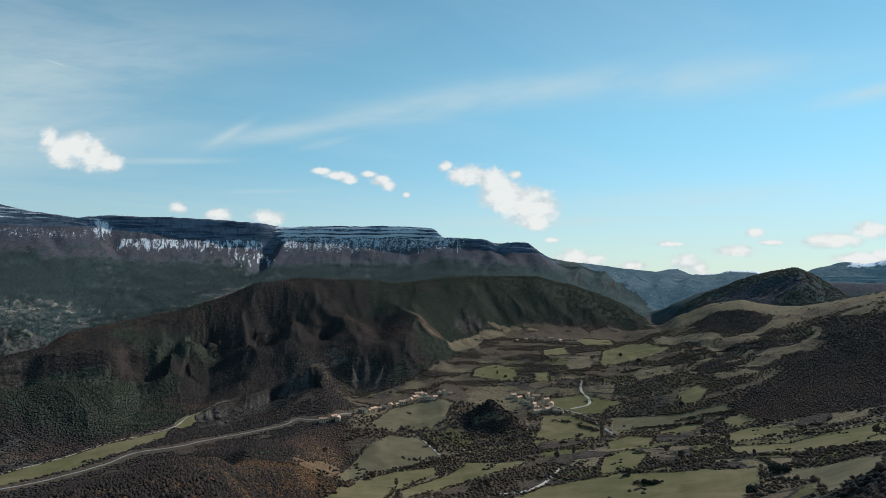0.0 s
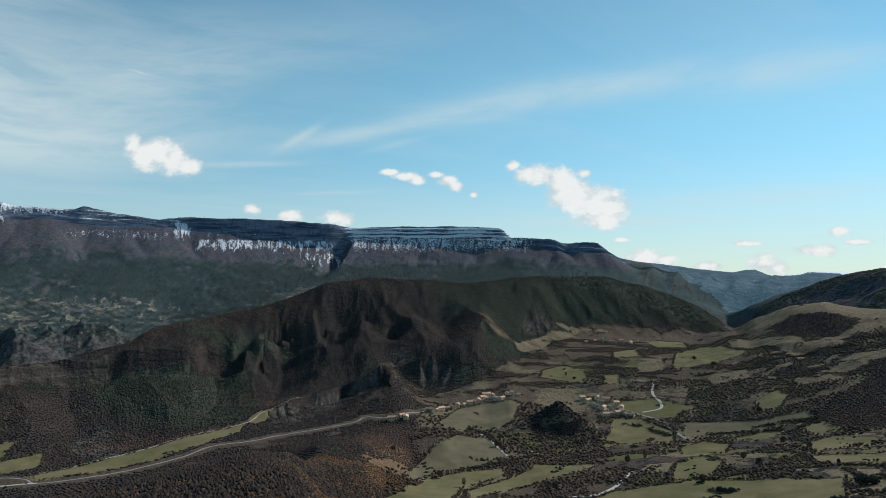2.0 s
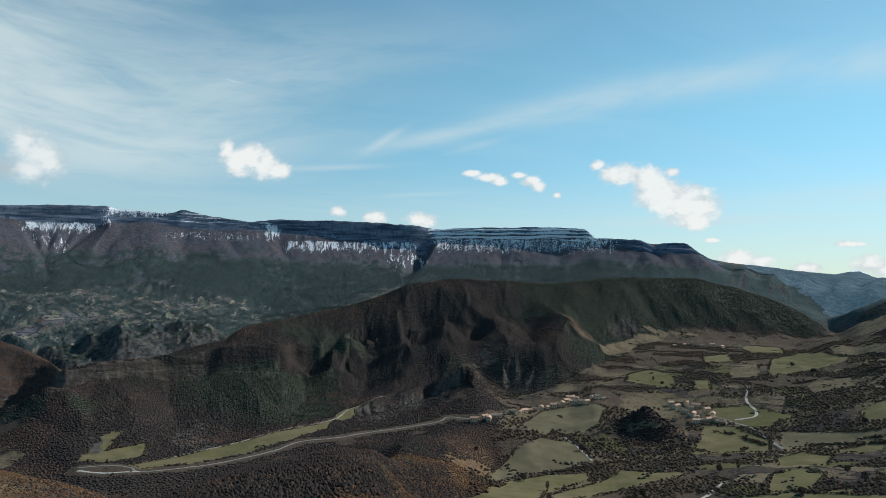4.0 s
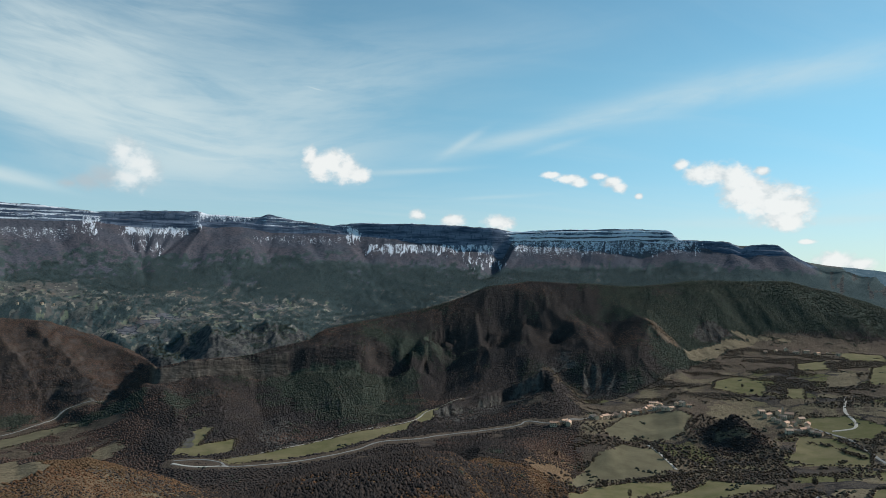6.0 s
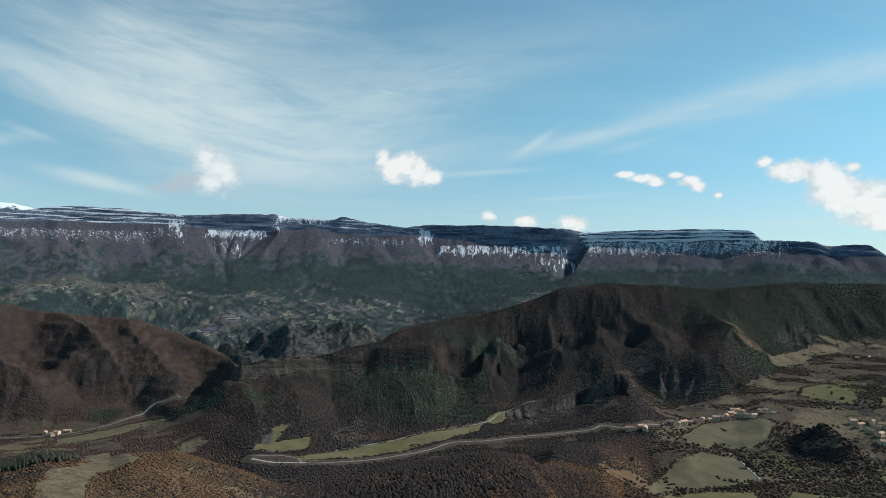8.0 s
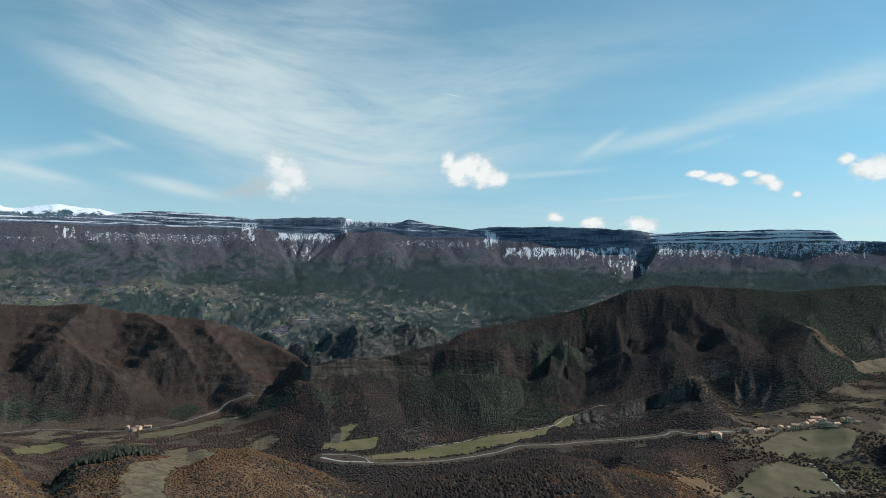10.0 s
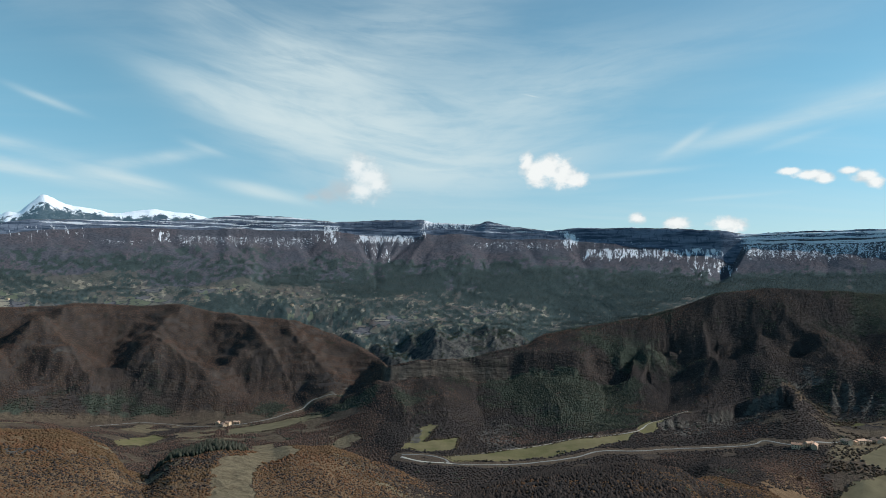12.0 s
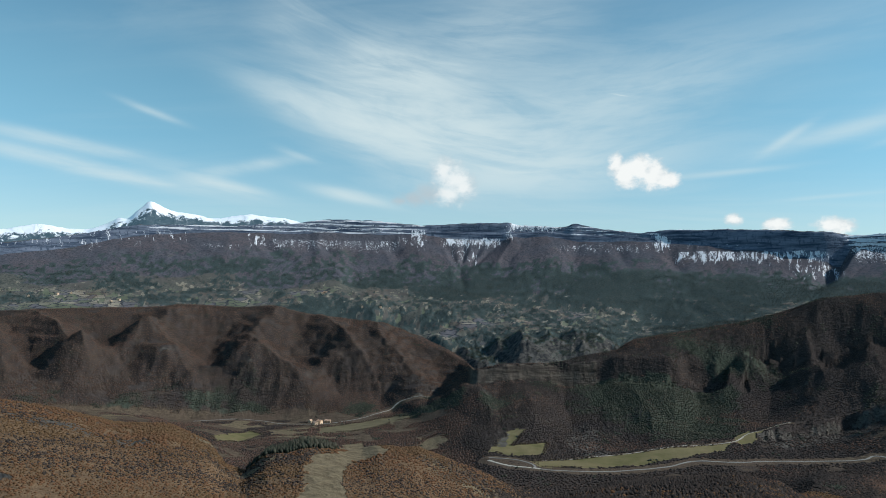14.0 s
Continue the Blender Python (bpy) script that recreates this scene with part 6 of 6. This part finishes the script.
def tree(name, label, category, seed, tall, wide, low, mat, limbs, count, piece, trunk):
    rng = np.random.RandomState(seed)
    top = tagged(new(name), label, category, "single trees among the fields")
    bm = bmesh.new()
    stem(bm, (0, 0, -1.0), (0.1, 0.05, tall * 0.75), trunk, trunk * 0.35, 7)
    part("trunk", bm, BARK, top)
    for k in range(limbs):
        turn = 6.283 * k / limbs + rng.uniform(-0.4, 0.4)
        h = low + (tall - low) * rng.uniform(0.05, 0.55)
        bm = bmesh.new()
        stem(bm, (0, 0, h), (wide * 0.75 * math.cos(turn), wide * 0.75 * math.sin(turn), h + wide * rng.uniform(0.3, 0.8)), trunk * 0.4, trunk * 0.12, 5)
        part("limb", bm, BARK, top)
    part("crown", crown_bm(rng, count, wide, low, tall, piece), mat, top)
    return top


TREE_KINDS = [
    tree("bare_tree", "broad leafless grey-brown tree at a field edge", "tree", 1, 9.0, 3.6, 2.2, HEDGE, 6, 150, 1.3, 0.28),
    tree("bare_tree", "slim leafless grey tree beside a hedge", "tree", 2, 10.5, 2.4, 3.0, HEDGE, 5, 110, 1.1, 0.24),
    tree("evergreen_bush", "round dark evergreen bush on pasture", "bush", 3, 5.5, 4.0, 0.6, NEEDLE, 4, 170, 1.5, 0.22),
    tree("dry_oak", "rust-brown oak keeping its dry leaves", "tree", 4, 6.0, 3.0, 1.2, RUST, 5, 150, 1.1, 0.22),
    tree("juniper", "dark upright juniper bush on the slope", "bush", 5, 6.5, 1.5, 0.3, NEEDLE, 3, 110, 0.9, 0.16),
]
_planted = set()


def set_tree(kind, x, y, turn, size=1.0):
    base = TREE_KINDS[kind]
    m = pose(x, y, float(ground_at(x, y)) + EYE, 0, 0, turn)
    if kind in _planted:
        made = copy_thing(base, m)
    else:
        _planted.add(kind)
        made = base
        made.matrix_basis = m
    made.scale = (size, size, size)
    return made


# kind, x, y, size
FIELD_TREES = [(2, 343, 733, 1.5), (2, 352, 730, 1.2), (2, 291, 671, 1.3), (0, 489, 800, 1.1), (4, 371, 846, 1.1), (4, 366, 905, 0.9), (1, -57, 868, 1), (1, 44, 835, 1.1), (0, 52, 844, 1), (0, 218, 836, 1), (2, 404, 1201, 1), (0, 394, 982, 1), (0, 383, 1044, 1.1), (1, -117, 1020, 0.9), (0, -21, 1083, 1)]
VALLEY_TREES = [(2, 429, 1550, 1.2), (0, 409, 1630, 1), (3, -167, 1004, 1), (0, 155, 966, 1), (1, 180, 978, 1), (2, 224, 790, 0.9), (2, 228, 785, 0.8), (2, 234, 784, 0.8), (1, -121, 831, 1), (0, -91, 919, 1), (0, 104, 1126, 1), (1, 118, 1536, 0.9), (2, 134, 1517, 0.8), (0, 300, 952, 1), (0, 300, 895, 1.1)]
NEAR_TREES = [(3, 91, 167, 1.3), (3, 96, 170, 1.4), (2, 92, 155, 1.5), (2, 96, 158, 1.5), (2, 101, 161, 1.5), (3, 102, 178, 1.5), (0, 101, 190, 0.8), (3, 82, 138, 1.3), (2, 87, 140, 1.4), (0, 108, 220, 0.7), (2, 108, 247, 1.1), (3, 108, 174, 1.3), (3, 85, 153, 1.2), (0, 107, 187, 0.9)]
for i, (kind, x, y, size) in enumerate(NEAR_TREES + FIELD_TREES + VALLEY_TREES):
    set_tree(kind, x, y, 47 * i, size)


# ---- houses ----
def box(bm, x0, y0, z0, x1, y1, z1):
    v = [bm.verts.new(c) for c in ((x0, y0, z0), (x1, y0, z0), (x1, y1, z0), (x0, y1, z0), (x0, y0, z1), (x1, y0, z1), (x1, y1, z1), (x0, y1, z1))]
    for f in ((3, 2, 1, 0), (4, 5, 6, 7), (0, 1, 5, 4), (1, 2, 6, 5), (2, 3, 7, 6), (3, 0, 4, 7)):
        bm.faces.new([v[i] for i in f])
    return bm


def house(label, length, width, eaves, rise, wall_mat, windows=3, chimney=True, tower=0.0):
    """A gabled rural house with roof slabs, windows, a door and a chimney."""
    top = tagged(new("house"), label, "house", "houses in the valley")
    bm = bmesh.new()
    l, w = length / 2, width / 2
    ends = []
    for x in (-l, l):
        ends.append([bm.verts.new(c) for c in ((x, -w, -3), (x, w, -3), (x, w, eaves), (x, 0, eaves + rise), (x, -w, eaves))])
    bm.faces.new(ends[0][::-1])
    bm.faces.new(ends[1])
    for i in range(5):
        j = (i + 1) % 5
        bm.faces.new((ends[0][i], ends[0][j], ends[1][j], ends[1][i]))
    bmesh.ops.recalc_face_normals(bm, faces=bm.faces)
    part("wall", bm, wall_mat, top)
    slope = rise / w
    for side in (-1, 1):
        bm = bmesh.new()
        out = w + 0.5
        prof = [(0, eaves + rise + 0.05), (0, eaves + rise + 0.35), (side * out, eaves - 0.5 * slope + 0.35), (side * out, eaves - 0.5 * slope + 0.05)]
        rings = [[bm.verts.new((x, y, z)) for y, z in prof] for x in (-l - 0.45, l + 0.45)]
        for i in range(4):
            j = (i + 1) % 4
            bm.faces.new((rings[0][i], rings[0][j], rings[1][j], rings[1][i]))
        bm.faces.new(rings[0][::-1])
        bm.faces.new(rings[1])
        bmesh.ops.recalc_face_normals(bm, faces=bm.faces)
        part("roof", bm, TILE, top, "weathered terracotta tile roof slope")
    for side in (-1, 1):
        for k in range(windows):
            x = (k + 0.5) / windows * length - l
            for z in ((1.0,) if eaves < 3.6 else (1.0, 3.7)):
                y = side * (w + 0.03)
                win = part("window", box(bmesh.new(), x - 0.62, y - 0.05, z - 0.1, x + 0.62, y + 0.05, z + 1.5), TIMBER, top)
                part("pane", box(bmesh.new(), x - 0.48, y - 0.07, z + 0.04, x + 0.48, y + 0.07, z + 1.36), GLASS, win)
    part("door", box(bmesh.new(), l - 0.05, -0.6, 0, l + 0.08, 0.6, 2.1), TIMBER, top)
    if chimney:
        part("chimney", box(bmesh.new(), l * 0.5 - 0.4, -0.9, eaves + rise - 1.2, l * 0.5 + 0.4, -0.1, eaves + rise + 1.3), STONE, top)
    if tower:
        part("bell_tower", box(bmesh.new(), -l - 4, -2, -3, -l, 2, tower), STONE, top, "square stone bell tower")
        bm = bmesh.new()
        ring = [bm.verts.new((x, y, tower)) for x, y in ((-l - 4.3, -2.3), (-l + 0.3, -2.3), (-l + 0.3, 2.3), (-l - 4.3, 2.3))]
        tip = bm.verts.new((-l - 2, 0, tower + 4))
        for i in range(4):
            bm.faces.new((ring[i], ring[(i + 1) % 4], tip))
        bm.faces.new(ring[::-1])
        part("tower_roof", bm, TILE, top)
    return top


KINDS = [
    house("two-storey plastered stone house with terracotta roof", 11, 8, 6.0, 2.1, PLASTER),
    house("low rubble-stone farmhouse with terracotta roof", 12.5, 7, 4.2, 1.9, STONE, 4),
    house("small pale plastered cottage with tile roof", 8, 6.5, 3.4, 1.7, PLASTER, 2),
    house("long stone barn with weathered tile roof", 15, 8, 4.8, 2.2, STONE, 2, False),
]
CHURCH = house("stone village church with a square bell tower", 15, 8, 6.5, 2.8, STONE, 4, False, 15.0)
_used = set()


def set_house(kind, x, y, turn):
    m = pose(x, y, float(ground_at(x, y)) + EYE + 0.2, 0, 0, turn)
    if kind.name in _used:
        return copy_thing(kind, m)
    _used.add(kind.name)
    kind.matrix_basis = m
    return kind


for i, (x, y) in enumerate(VILLAGE):
    set_house(CHURCH if i == 5 else KINDS[(i * 3 + i // 4) % 4], x, y, 25 + 37 * (i % 5) - 12 * (i % 3))
for i, (x, y) in enumerate(HAMLET + ROADSIDE + OUTLYING):
    set_house(KINDS[(i * 2 + i // 3) % 4], x, y, 10 + 41 * (i % 4))
for i, (x, y) in enumerate(FARMS + FAR_FARMS):
    set_house(KINDS[(1, 3, 0)[i % 3]], x, y, -50 + 30 * (i % 4))
